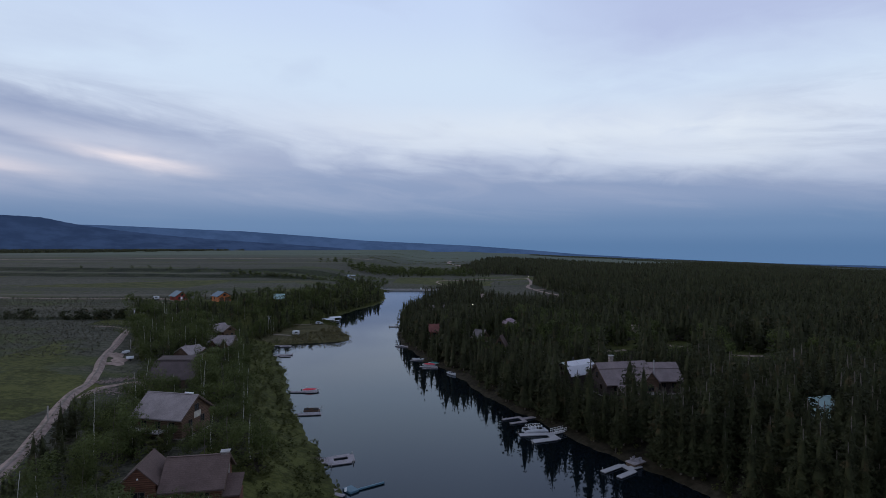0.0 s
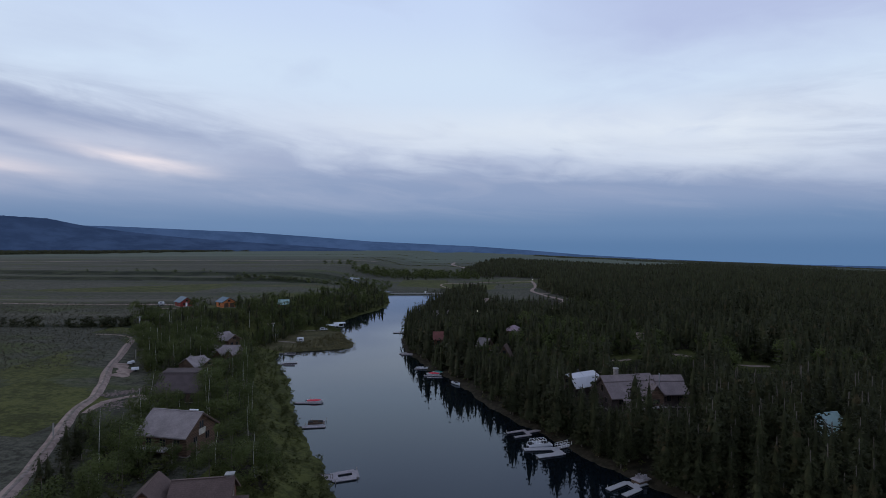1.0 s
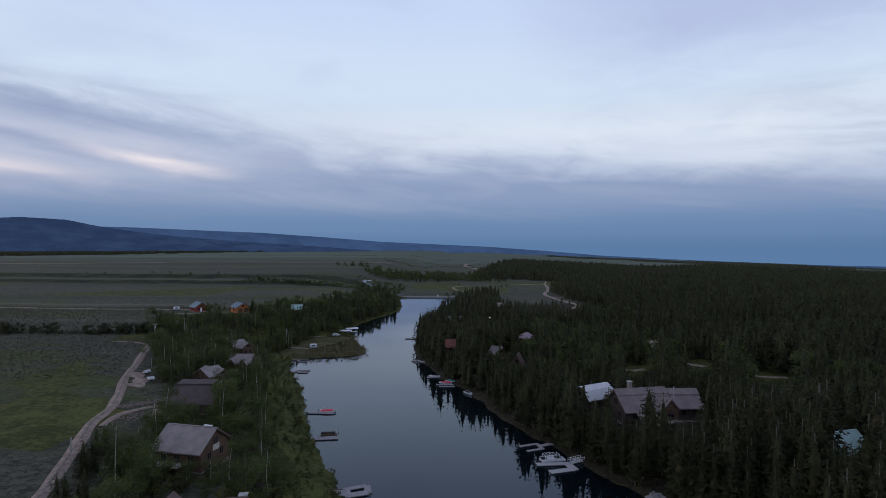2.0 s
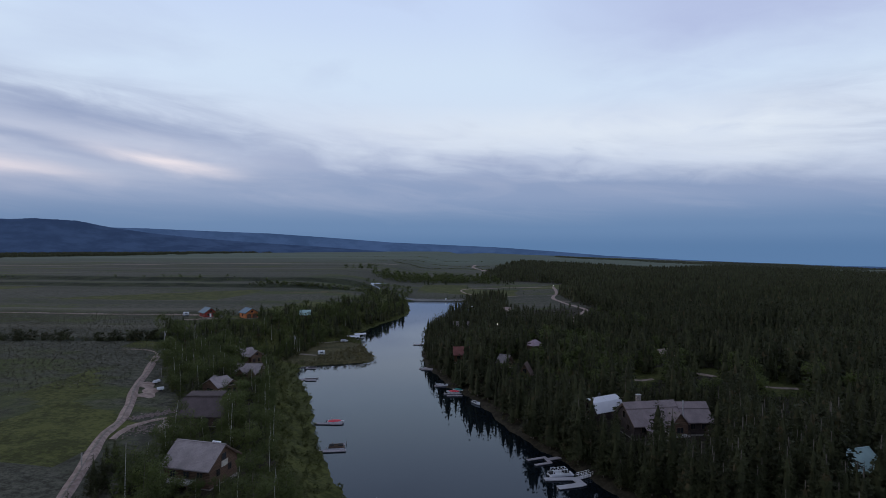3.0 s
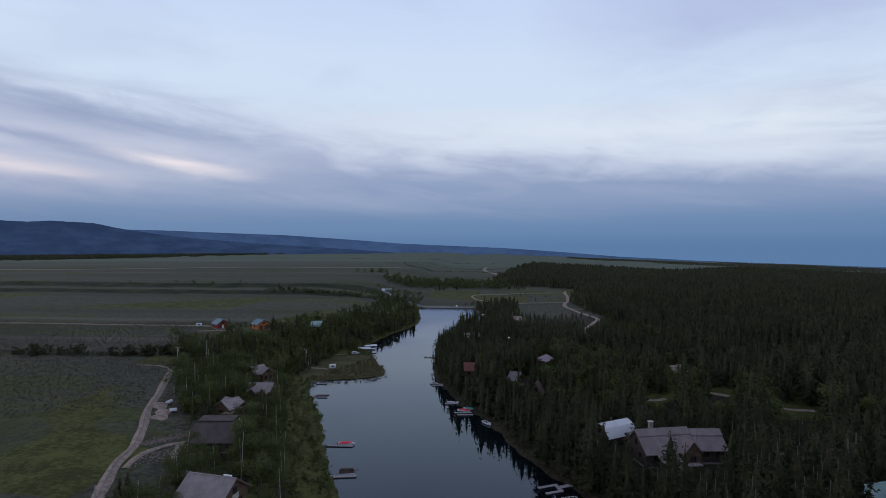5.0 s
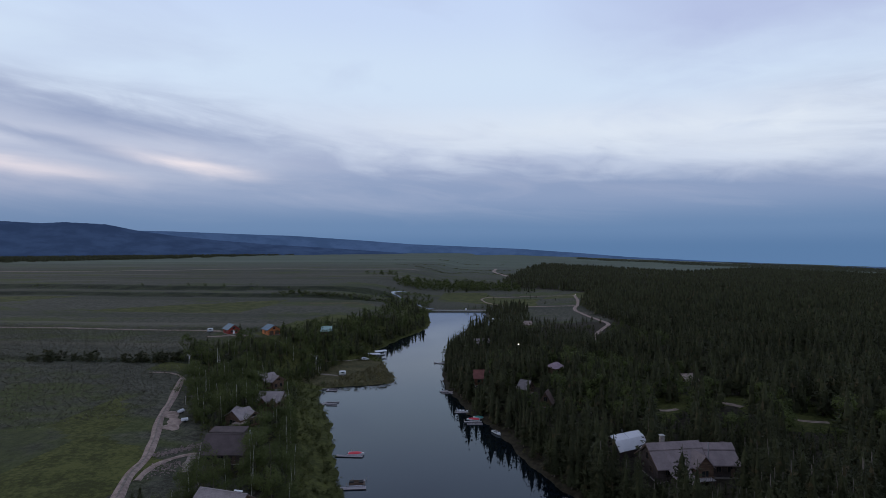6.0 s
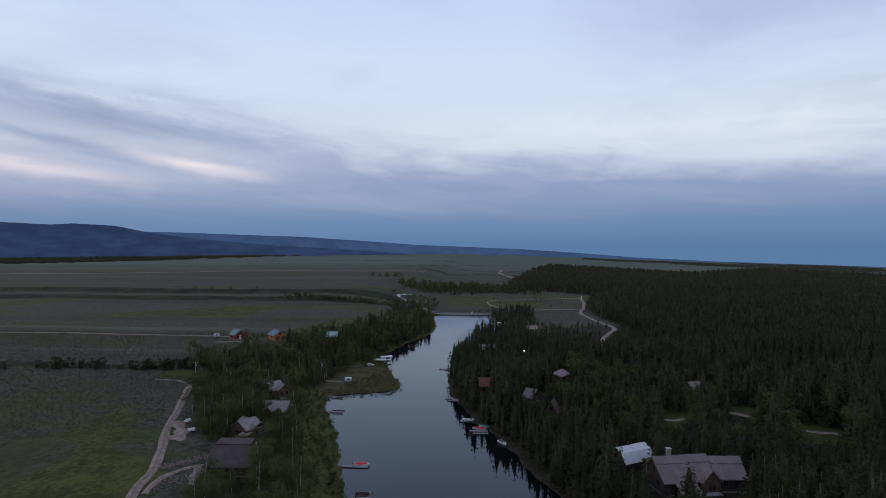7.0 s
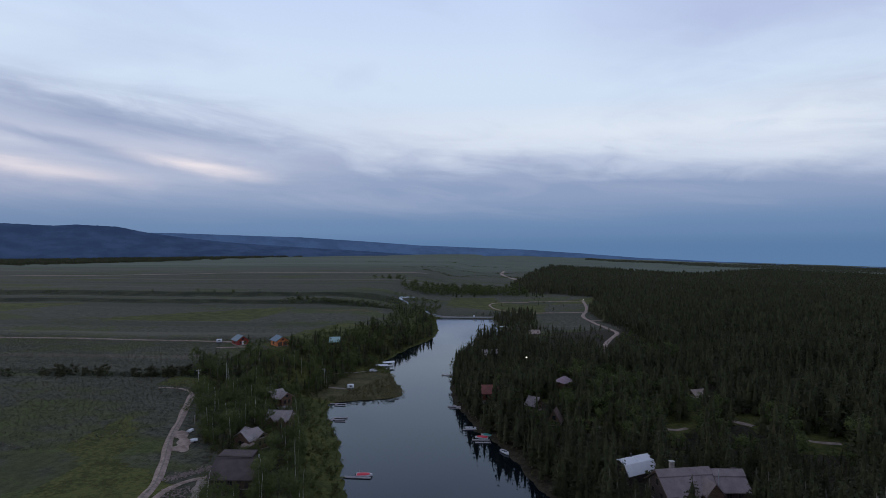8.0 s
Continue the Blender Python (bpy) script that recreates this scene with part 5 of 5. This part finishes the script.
strip("road_spit_beach", "sandy landing on the spit", [(-86, 271), (-82, 269.8), (-78, 269.3), (-74, 268.5)], 3.0, mat_crown, 0, 0.12)
strip("water_stream", "shallow stream winding away below the dam", [(-56, 559), (-66, 570), (-80, 603), (-96, 630), (-104, 653), (-116, 668), (-118, 690), (-108, 715)], 5.5, mat_water, 0, 0.30, None, 0.3, "stream")


def build_dam():
    dam = tagged(new("dam"), "low concrete dam with a plank walkway and rail", "dam")
    dam.matrix_basis = pose(-32, DAM_Y, 0)
    part("wall", one_box(0, 0, 0.1, 66, 2.0, 2.6, bevel=0.1), concrete, dam)
    part("walkway", one_box(0, -0.2, 1.46, 64, 1.4, 0.12), deck_pink, dam)
    for i in range(17):
        part("rail_post", one_box(-32 + i * 4, -0.8, 1.95, 0.14, 0.14, 0.9), pole_wood, dam)
    part("rail", one_box(0, -0.8, 2.42, 64, 0.1, 0.12), pole_wood, dam)
    part("gate_house", one_box(10, 0, 2.2, 1.5, 1.5, 1.8, bevel=0.06), trim_white, dam, "small white gate housing")


build_dam()

# ---- docks and boats ----


def plank_run(parent, x0, y0, x1, y1, w, mat=None, z=0.24, floats=True, name="deck"):
    """A run of floating dock from one end to the other, with posts."""
    a, b = Vector((x0, y0)), Vector((x1, y1))
    ln, ang = (b - a).length, math.degrees(math.atan2(y1 - y0, x1 - x0))
    c = (a + b) / 2
    fl = part("float", one_box(c.x, c.y, z - 0.2, ln - 0.1, w - 0.2, 0.3, (0, 0, ang), 0.03), dark_metal, parent)
    n = max(2, int(ln / 0.5))
    shared = None
    for i in range(n):
        s = -ln / 2 + (i + 0.5) * ln / n
        p = Matrix.Rotation(radians(ang), 2) @ Vector((s, 0))
        if shared is None:
            plank = part("plank", one_box(0, 0, 0, ln / n - 0.04, w, 0.10), mat or deck_pink, fl)
            shared = plank.data
        else:
            plank = new("plank", shared)
            plank.parent = fl
        plank.matrix_basis = pose(c.x + p.x, c.y + p.y, z + 0.006 * math.sin(i * 2.3), 0, 0, ang + 0.6 * math.sin(i * 1.9))
    return fl


def post(parent, x, y, h=0.8):
    part("mooring_post", tube(bmesh.new(), (x, y, -1.2), (x, y, h), 0.09, 6), pole_wood, parent)


def dock(label, runs, posts=(), mat=None, width=1.6):
    d = tagged(new("dock"), label, "dock", "river docks")
    for r in runs:
        plank_run(d, *r[:4], r[4] if len(r) > 4 else width, mat)
    for p in posts:
        post(d, *p)
    return d


def hull(L, W, H, sheer=0.25):
    """A pointed boat hull, bow to +x."""
    bm = bmesh.new()
    rings = []
    for i in range(9):
        s = i / 8
        w = W / 2 * (1 - max(0, (s - 0.45) / 0.55) ** 2.2) + 0.02
        z1 = H + sheer * s * s
        x = -L / 2 + L * s
        rings.append([bm.verts.new(p) for p in ((x, -w, z1), (x, -w * 0.82, 0.12), (x, 0, -0.1 + 0.35 * s ** 3), (x, w * 0.82, 0.12), (x, w, z1))])
    for a, b in zip(rings, rings[1:]):
        for j in range(4):
            bm.faces.new((a[j], a[j + 1], b[j + 1], b[j]))
        bm.faces.new((a[4], a[0], b[0], b[4]))
    bm.faces.new(rings[0])
    bmesh.ops.recalc_face_normals(bm, faces=bm.faces)
    return bm


def motorboat(label, x, y, rz, cover=None, L=5.6, W=2.1):
    b = tagged(new("motorboat"), label, "boat", "moored boats")
    b.matrix_basis = pose(x, y, 0.06, 0, 0, rz) @ Matrix.Diagonal((0.95, 1, 0.66, 1))
    part("hull", hull(L, W, 0.8), boat_white, b)
    if cover:
        bm = bmesh.new()
        rows = []
        for i in range(7):
            s = i / 6
            xx = -L * 0.46 + L * 0.80 * s
            w = W / 2 * (1 - max(0, (s * 0.85 - 0.45) / 0.55) ** 2.2) * 0.98
            up = 0.86 + 0.42 * math.sin(3.1 * min(1, s * 0.9 + 0.05)) + 0.25 * s * s * 0.6
            rows.append([bm.verts.new(p) for p in ((xx, -w, 0.80 + 0.2 * s * s), (xx, -w * 0.5, up), (xx, 0, up + 0.10), (xx, w * 0.5, up), (xx, w, 0.80 + 0.2 * s * s))])
        for a, c in zip(rows, rows[1:]):
            for j in range(4):
                bm.faces.new((a[j], c[j], c[j + 1], a[j + 1]))
        part("cover", bm, cover, b, "taut canvas boat cover")
    else:
        part("windscreen", one_box(0.3, 0, 1.05, 0.08, W * 0.8, 0.45, (0, -25, 0)), glass, b)
        part("seat", one_box(-1.2, 0, 0.92, 0.6, W * 0.7, 0.3, bevel=0.05), rubber, b)
    part("outboard", one_box(-L / 2 - 0.2, 0, 0.75, 0.4, 0.4, 0.8, bevel=0.08), dark_metal, b)
    return b


def pontoon_boat(label, x, y, rz, L=6.8, W=2.5, canopy=True, paint=None):
    paint = paint or boat_white
    b = tagged(new("pontoon_boat"), label, "boat", "moored boats")
    b.matrix_basis = pose(x, y, 0, 0, 0, rz) @ Matrix.Diagonal((0.95, 0.95, 0.72, 1))
    for s in (-1, 1):
        part("pontoon", tube(bmesh.new(), (-L / 2, s * 0.85, 0.12), (L / 2, s * 0.85, 0.12), 0.32, 10), metal, b)
    part("deck", one_box(0, 0, 0.52, L, W, 0.14, bevel=0.02), paint, b)
    for s in (-1, 1):
        part("side_panel", one_box(-0.3, s * (W / 2 - .06), 0.92, L * 0.84, 0.06, 0.62), paint, b)
    for xx in (-L * 0.34, L * 0.25):
        part("bench", one_box(xx, 0.45, 0.85, 1.4, 1.2, 0.5, bevel=0.08), rubber, b)
    if canopy:
        bm = bmesh.new()
        for i in range(5):
            xx = -L * 0.36 + i * L * 0.15
            for s in (-1, 1):
                tube(bm, (xx, s * (W / 2 - .1), 0.6), (xx, s * (W / 2 - .25), 2.3), 0.045, 6)
            tube(bm, (xx, -W / 2 + .25, 2.3), (xx, W / 2 - .25, 2.3), 0.045, 6)
        for s in (-1, 1):
            tube(bm, (-L * 0.36, s * (W / 2 - .25), 2.3), (L * 0.24, s * (W / 2 - .25), 2.3), 0.05, 6)
        part("canopy_frame", bm, trim_white, b, "white tubular canopy frame")
    return b


# west side, from near to far
d = dock("U-shaped weathered plank dock on the west bank", [(-27.5, 114.4, -23.0, 113.6, 2.6), (-23.4, 115.8, -19.8, 117.4, 1.4), (-23.0, 112.6, -18.9, 114.2, 2.0), (-19.8, 117.6, -18.8, 114.0, 1.4), (-24.0, 116.2, -22.6, 111.9, 1.4)], [(-19.4, 117.9), (-18.4, 113.6), (-22.6, 111.4)])
bm = bmesh.new()
for i in range(9):
    box(bm, -27.2 + i * 0.45, 113.2, 0.7, 0.06, 0.06, 1.0)
box(bm, -25.4, 113.2, 1.2, 3.7, 0.07, 0.07)
part("railing", bm, trim_wood, d)
dock("narrow plank dock with a boat lift beside it", [(-39.5, 145.2, -32.4, 146.4, 1.7), (-37.6, 149.8, -33.6, 150.8, 1.0)], [(-38, 147.2), (-33, 147.6), (-37.2, 150.8), (-33.4, 151.7)])
pontoon_boat("dark covered pontoon boat on a lift", -35.4, 148.4, 10, 4.6, 2.2, False, trim_wood)
dock("slim plank dock holding a red boat", [(-47.0, 168.0, -38.4, 168.0, 1.3), (-43.6, 171.4, -39.4, 171.4, 0.8)], [(-38.6, 169.2), (-43, 172.4)])
motorboat("white motorboat under a red canvas cover", -40.8, 169.6, 4, boat_red, 5.4, 2.2)
dock("three-fingered plank dock on the west bank", [(-70, 223.4, -62.0, 223.2, 0.8), (-67.6, 225.6, -61.8, 225.8, 0.8), (-66, 221.4, -61.4, 221.4, 0.8), (-67.4, 221.2, -67.4, 225.8, 0.9)], [(-62, 226.4)])
dock("two-fingered plank dock near the spit", [(-75.4, 246.2, -68, 246.4, 0.9), (-72, 243.4, -67.6, 243.4, 0.8), (-72.2, 243.2, -72.2, 246.4, 0.8)], [(-67.8, 244.2)])
dock("weathered landing stage with steps below the bank", [(-23.4, 100.8, -19.6, 99.6, 2.4), (-20, 99.2, -17.6, 98.0, 1.0)], [(-19.2, 100.8)])


def boom():
    """The dark blue float with a long arm on the water."""
    b = tagged(new("floating_swim_platform"), "dark blue swim float with a long narrow arm", "swim float")
    b.matrix_basis = pose(-16.6, 100.6, 0.0)
    part("platform", one_box(-0.2, 0.0, 0.22, 2.6, 2.0, 0.4, (0, 0, -48), 0.06), boat_blue, b)
    part("arm", one_box(3.2, 1.6, 0.20, 5.8, 0.45, 0.30, (0, 0, 34), 0.05), boat_blue, b)
    part("ladder", one_box(-1.0, -0.9, 0.6, 0.5, 0.08, 0.7, (0, 0, 40)), trim_white, b)


boom()
# east side
d = dock("U-shaped white plank dock with two chairs behind it", [(32.0, 109.0, 37.0, 112.6, 1.3), (34.4, 106.5, 38.2, 109.3, 1.3), (36.9, 112.8, 38.4, 109.0, 1.3), (38.0, 110.8, 40.6, 112.2, 1.6)], [(32.2, 109.9)], dock_white)


def garden_chair(x, y, z, rz):
    c = tagged(new("garden_chair"), "weathered grey slatted chair on the landing", "chair", "dock chairs")
    c.matrix_basis = pose(x, y, z, 0, 0, rz)
    part("seat", one_box(0, 0, 0.4, 0.65, 0.6, 0.06), deck_pink, c)
    part("backrest", one_box(0, 0.34, 0.75, 0.65, 0.06, 0.8, (-18, 0, 0)), deck_pink, c)
    for sx in (-1, 1):
        part("armrest", one_box(sx * 0.36, 0, 0.62, 0.1, 0.7, 0.04), deck_pink, c)
        for sy in (-1, 1):
            part("leg", one_box(sx * 0.3, sy * 0.25, 0.2, 0.07, 0.07, 0.4), deck_pink, c)


land = tagged(new("landing"), "small timber landing at the water's edge", "landing")
part("deck", one_box(40.0, 113.0, 0.78, 3.6, 2.4, 0.16, (0, 0, 30)), deck_pink, land)
part("crib", one_box(40.0, 113.0, 0.2, 3.3, 2.2, 1.0, (0, 0, 30)), trim_wood, land)
garden_chair(39.4, 113.3, 0.86, 200)
garden_chair(40.7, 112.7, 0.86, 170)
d = dock("white U-shaped float dock holding a pontoon boat", [(18.4, 130.4, 25.8, 131.2, 1.7), (20.8, 126.0, 26.6, 128.0, 1.9), (25.4, 131.8, 26.9, 127.4, 1.9), (26.4, 131.4, 30.0, 133.6, 1.4)], [(18.2, 131.4), (20.6, 125.0)], dock_white)
bm = bmesh.new()
for s in (-0.7, 0.7):
    for i in range(6):
        box(bm, 26.4 + i * 0.7 - s * 0.5, 131.4 + i * 0.43 + s * 0.85, 0.75, 0.07, 0.07, 1.0)
    for z in (0.75, 1.2):
        box(bm, 28.15 - s * 0.5, 132.5 + s * 0.85, z, 4.1, 0.07, 0.07, (0, 0, 31.5))
part("gangway_rail", bm, trim_white, d, "white gangway railing")
pontoon_boat("white pontoon boat with a bare canopy frame", 22.6, 133.4, 14, 6.4, 2.4, True)
dock("weathered U-shaped plank dock below the lodge", [(15.6, 141.9, 20.6, 144.2, 1.0), (17.2, 138.8, 21.4, 140.6, 1.0), (20.2, 144.4, 21.4, 140.2, 1.0), (21.0, 142.6, 24.4, 144.2, 1.4)], [(15.6, 142.6)])
motorboat("small white motorboat drawn up to the bank", 3.4, 192.6, -60, None, 5.0, 1.9)
dock("plank dock with a red-covered boat on the east bank", [(-8.6, 204.2, -2.0, 204.6, 1.2), (-7.4, 201.6, -1.6, 202.2, 1.1)], [(-8.4, 205)])
motorboat("white motorboat with a red and teal cover", -5.2, 206.8, 176, boat_red, 5.2, 2.1)
motorboat("small boat under a teal cover", -3.4, 209.4, 170, boat_teal, 4.2, 1.8)
dock("long plank dock on the east bank", [(-12.8, 215.4, -6.2, 216.4, 1.2), (-11.4, 218.2, -6.8, 218.6, 0.9)], [(-12.4, 216.2)])
motorboat("pale open motorboat beside its dock", -9.8, 217.2, 176, None, 4.8, 1.8)
dock("crossed plank dock on the east bank", [(-21.4, 246.4, -15.4, 246.0, 1.2), (-20.4, 243.6, -15.6, 243.8, 1.0), (-19.2, 248.8, -15.2, 243.0, 1.3)], [(-21, 247.2)])
dock("dark pier standing on posts at the bend", [(-30.0, 306.4, -23.4, 305.8, 2.0)], [(-29.6, 307.5), (-29.6, 305.2), (-26.5, 307.3), (-26.5, 305.0)])


def boat_lift(x, y, rz):
    b = tagged(new("boat_lift"), "white canopied boat lift at the water's edge", "boat lift", "boat lifts")
    b.matrix_basis = pose(x, y, 0, 0, 0, rz)
    part("canopy", prism([(-1.7, 2.4), (0, 3.0), (1.7, 2.4), (1.7, 2.5), (0, 3.12), (-1.7, 2.5)], -3.6, 3.6), boat_white, b)
    for sx in (-1, 1):
        for sy in (-1, 1):
            part("post", tube(bmesh.new(), (sx * 3.2, sy * 1.5, -1), (sx * 3.2, sy * 1.5, 2.5), 0.07, 6), metal, b)
    part("cradle", one_box(0, 0, 0.5, 5.5, 1.6, 0.25), metal, b)


boat_lift(6.2, 480.5, -10)
boat_lift(-64.4, 327.0, 30)
boat_lift(-66.4, 318.0, 10)
motorboat("white motorboat on the shore of the inlet", -66.8, 311.0, 20, None, 5.2, 2.0)
motorboat("pale rowing boat pulled up on the spit", -67.4, 266.0, 10, None, 4.2, 1.5)
motorboat("white dinghy lying by the reeds", -77.4, 261.2, 15, None, 4.0, 1.4)
motorboat("white boat at the tip of the inlet", -60.6, 295.6, 60, None, 4.6, 1.9)


def camper(x, y, rz, label="small white camper van parked on the spit"):
    c = tagged(new("camper"), label, "camper")
    c.matrix_basis = pose(x, y, gz(x, y), 0, 0, rz)
    part("body", one_box(0, 0, 1.45, 3.4, 2.1, 1.9, bevel=0.35), boat_white, c)
    part("window", one_box(0.2, -1.05, 1.75, 1.3, 0.06, 0.6, bevel=0.02), glass, c)
    part("skirt", one_box(0, 0, 0.45, 3.0, 1.9, 0.2), dark_metal, c)
    for sx in (-0.6, 0.6):
        for sy in (-1, 1):
            w = part("wheel", tube(bmesh.new(), (sx, sy * 0.85, 0.34), (sx, sy * 1.03, 0.34), 0.34, 14), rubber, c)
            part("rim", tube(bmesh.new(), (sx, sy * 1.0, 0.34), (sx, sy * 1.05, 0.34), 0.2, 10), metal, w)


camper(-72, 268.6, 10)
camper(-172.5, 329.5, 20, "pale trailer parked beside the red barn")


def car(x, y, rz, paint, label):
    c = tagged(new("car"), label, "car", "parked cars")
    c.matrix_basis = pose(x, y, gz(x, y), 0, 0, rz)
    part("body", prism([(-2.2, 0.35), (2.2, 0.35), (2.25, 0.8), (1.2, 1.0), (0.6, 1.5), (-1.6, 1.55), (-2.2, 1.0)], -0.9, 0.9, "y"), paint, c)
    part("side_window", one_box(-0.4, 0, 1.25, 1.7, 1.84, 0.36), glass, c)
    part("windscreen", one_box(0.93, 0, 1.26, 0.06, 1.5, 0.55, (0, -48, 0)), glass, c)
    for sx in (-1.35, 1.35):
        for sy in (-1, 1):
            w = part("wheel", tube(bmesh.new(), (sx, sy * 0.74, 0.34), (sx, sy * 0.95, 0.34), 0.34, 14), rubber, c)
            part("rim", tube(bmesh.new(), (sx, sy * 0.92, 0.34), (sx, sy * 0.97, 0.34), 0.2, 10), metal, w)
    for sy in (-0.6, 0.6):
        part("headlight", one_box(2.22, sy, 0.72, 0.08, 0.34, 0.16), trim_white, c)


def tarped_trailer(x, y, rz):
    c = tagged(new("covered_trailer"), "small trailer under a white tarpaulin on bare dirt", "trailer", "covered trailers")
    c.matrix_basis = pose(x, y, gz(x, y) + 0.1, 0, 0, rz)
    part("tarpaulin", prism([(-0.7, 0.45), (0.7, 0.45), (0.62, 0.9), (0.25, 1.2), (-0.25, 1.2), (-0.62, 0.95)], -1.1, 0.9), boat_white, c)
    part("drawbar", one_box(1.5, 0, 0.45, 1.3, 0.1, 0.1), dark_metal, c)
    for sy in (-1, 1):
        part("wheel", tube(bmesh.new(), (0, sy * 0.7, 0.26), (0, sy * 0.86, 0.26), 0.3, 12), rubber, c)


tarped_trailer(-94.6, 165.8, 35)
tarped_trailer(-100.4, 173.6, 80)
car(-69.0, 246.0 + 60, 10, boat_white, "white car standing on the inlet shore")

# ---- poles and lamps ----


def utility_pole(x, y, h, label="tall grey wooden utility pole", arm=True, mat=None):
    p = tagged(new("utility_pole"), label, "utility pole", "poles")
    p.matrix_basis = pose(x, y, gz(x, y))
    part("pole", tube(bmesh.new(), (0, 0, -0.5), (0, 0, h), 0.14, 8), mat or pole_wood, p)
    if arm:
        a = part("crossarm", one_box(0, 0, h - 0.5, 1.8, 0.12, 0.14), pole_wood, p)
        for xx in (-0.8, 0, 0.8):
            part("insulator", tube(bmesh.new(), (xx, 0, h - 0.43), (xx, 0, h - 0.2), 0.06, 6), trim_white, a)
        part("transformer", tube(bmesh.new(), (0.3, -0.15, h - 1.9), (0.3, -0.15, h - 1.0), 0.22, 8), metal, p)


utility_pole(-128, 227, 8.0)
utility_pole(-86.5, 272, 9.0)
utility_pole(-76.6, 106.2, 3.0, "short grey post beside the dirt road", False)
utility_pole(-104.0, 182.5, 3.0, "short grey post beside the dirt road", False)
utility_pole(56.2, 145.5, 9.5, "slim grey flagpole before the lodge", False, metal)


def post_light(x, y, h=5.5):
    l = tagged(new("post_light"), "small glowing warm light on an added post", "lamp", "yard lamps")
    l.matrix_basis = pose(x, y, gz(x, y))
    part("post", tube(bmesh.new(), (0, 0, -0.3), (0, 0, h), 0.08, 6), pole_wood, l)
    part("lamp_head", one_box(0, -0.2, h, 0.7, 0.5, 0.35, bevel=0.08), lit, l, "glowing warm white lamp head")


# road light, likely headlights, stands here as a lamp on an added post
post_light(105.5, 676, 2.6)
post_light(16, 288, 9)


# ---- loose stones beside the drive ----
def rock_heap():
    r = np.random.default_rng(5)
    v, f = [], []
    for i in range(620):
        t = r.random()
        x, y = -87.0 + 8.5 * t + r.normal(0, 0.8), 138 + 13 * t + r.normal(0, 0.9)
        if i % 4 == 0:
            x, y = -79.5 + r.normal(0, 1.6), 131.5 + r.normal(0, 2.6)
        s = r.uniform(0.10, 0.34)
        z = gz(x, y)
        n = len(v)
        pts = [(1, 0, 0.1), (0.3, 0.9, 0.1), (-0.8, 0.55, 0.1), (-0.8, -0.6, 0.1), (0.3, -0.95, 0.1), (0.1, 0.1, 0.9), (-0.3, -0.2, 0.8)]
        a = r.random() * 6.28
        for px, py, pz in pts:
            k = r.uniform(0.75, 1.25) * s
            v.append((x + (px * math.cos(a) - py * math.sin(a)) * k, y + (px * math.sin(a) + py * math.cos(a)) * k, z + pz * k))
        f += [tuple(n + q for q in tri) for tri in ((0, 1, 5), (1, 2, 5), (2, 6, 5), (2, 3, 6), (3, 4, 6), (4, 5, 6), (4, 0, 5))]
    tagged(new("rock_heap", mesh_from("rock_heap", v, f, loose_rock)), "low bank of grey and rusty loose stones", "stones", kind="stuff")


rock_heap()
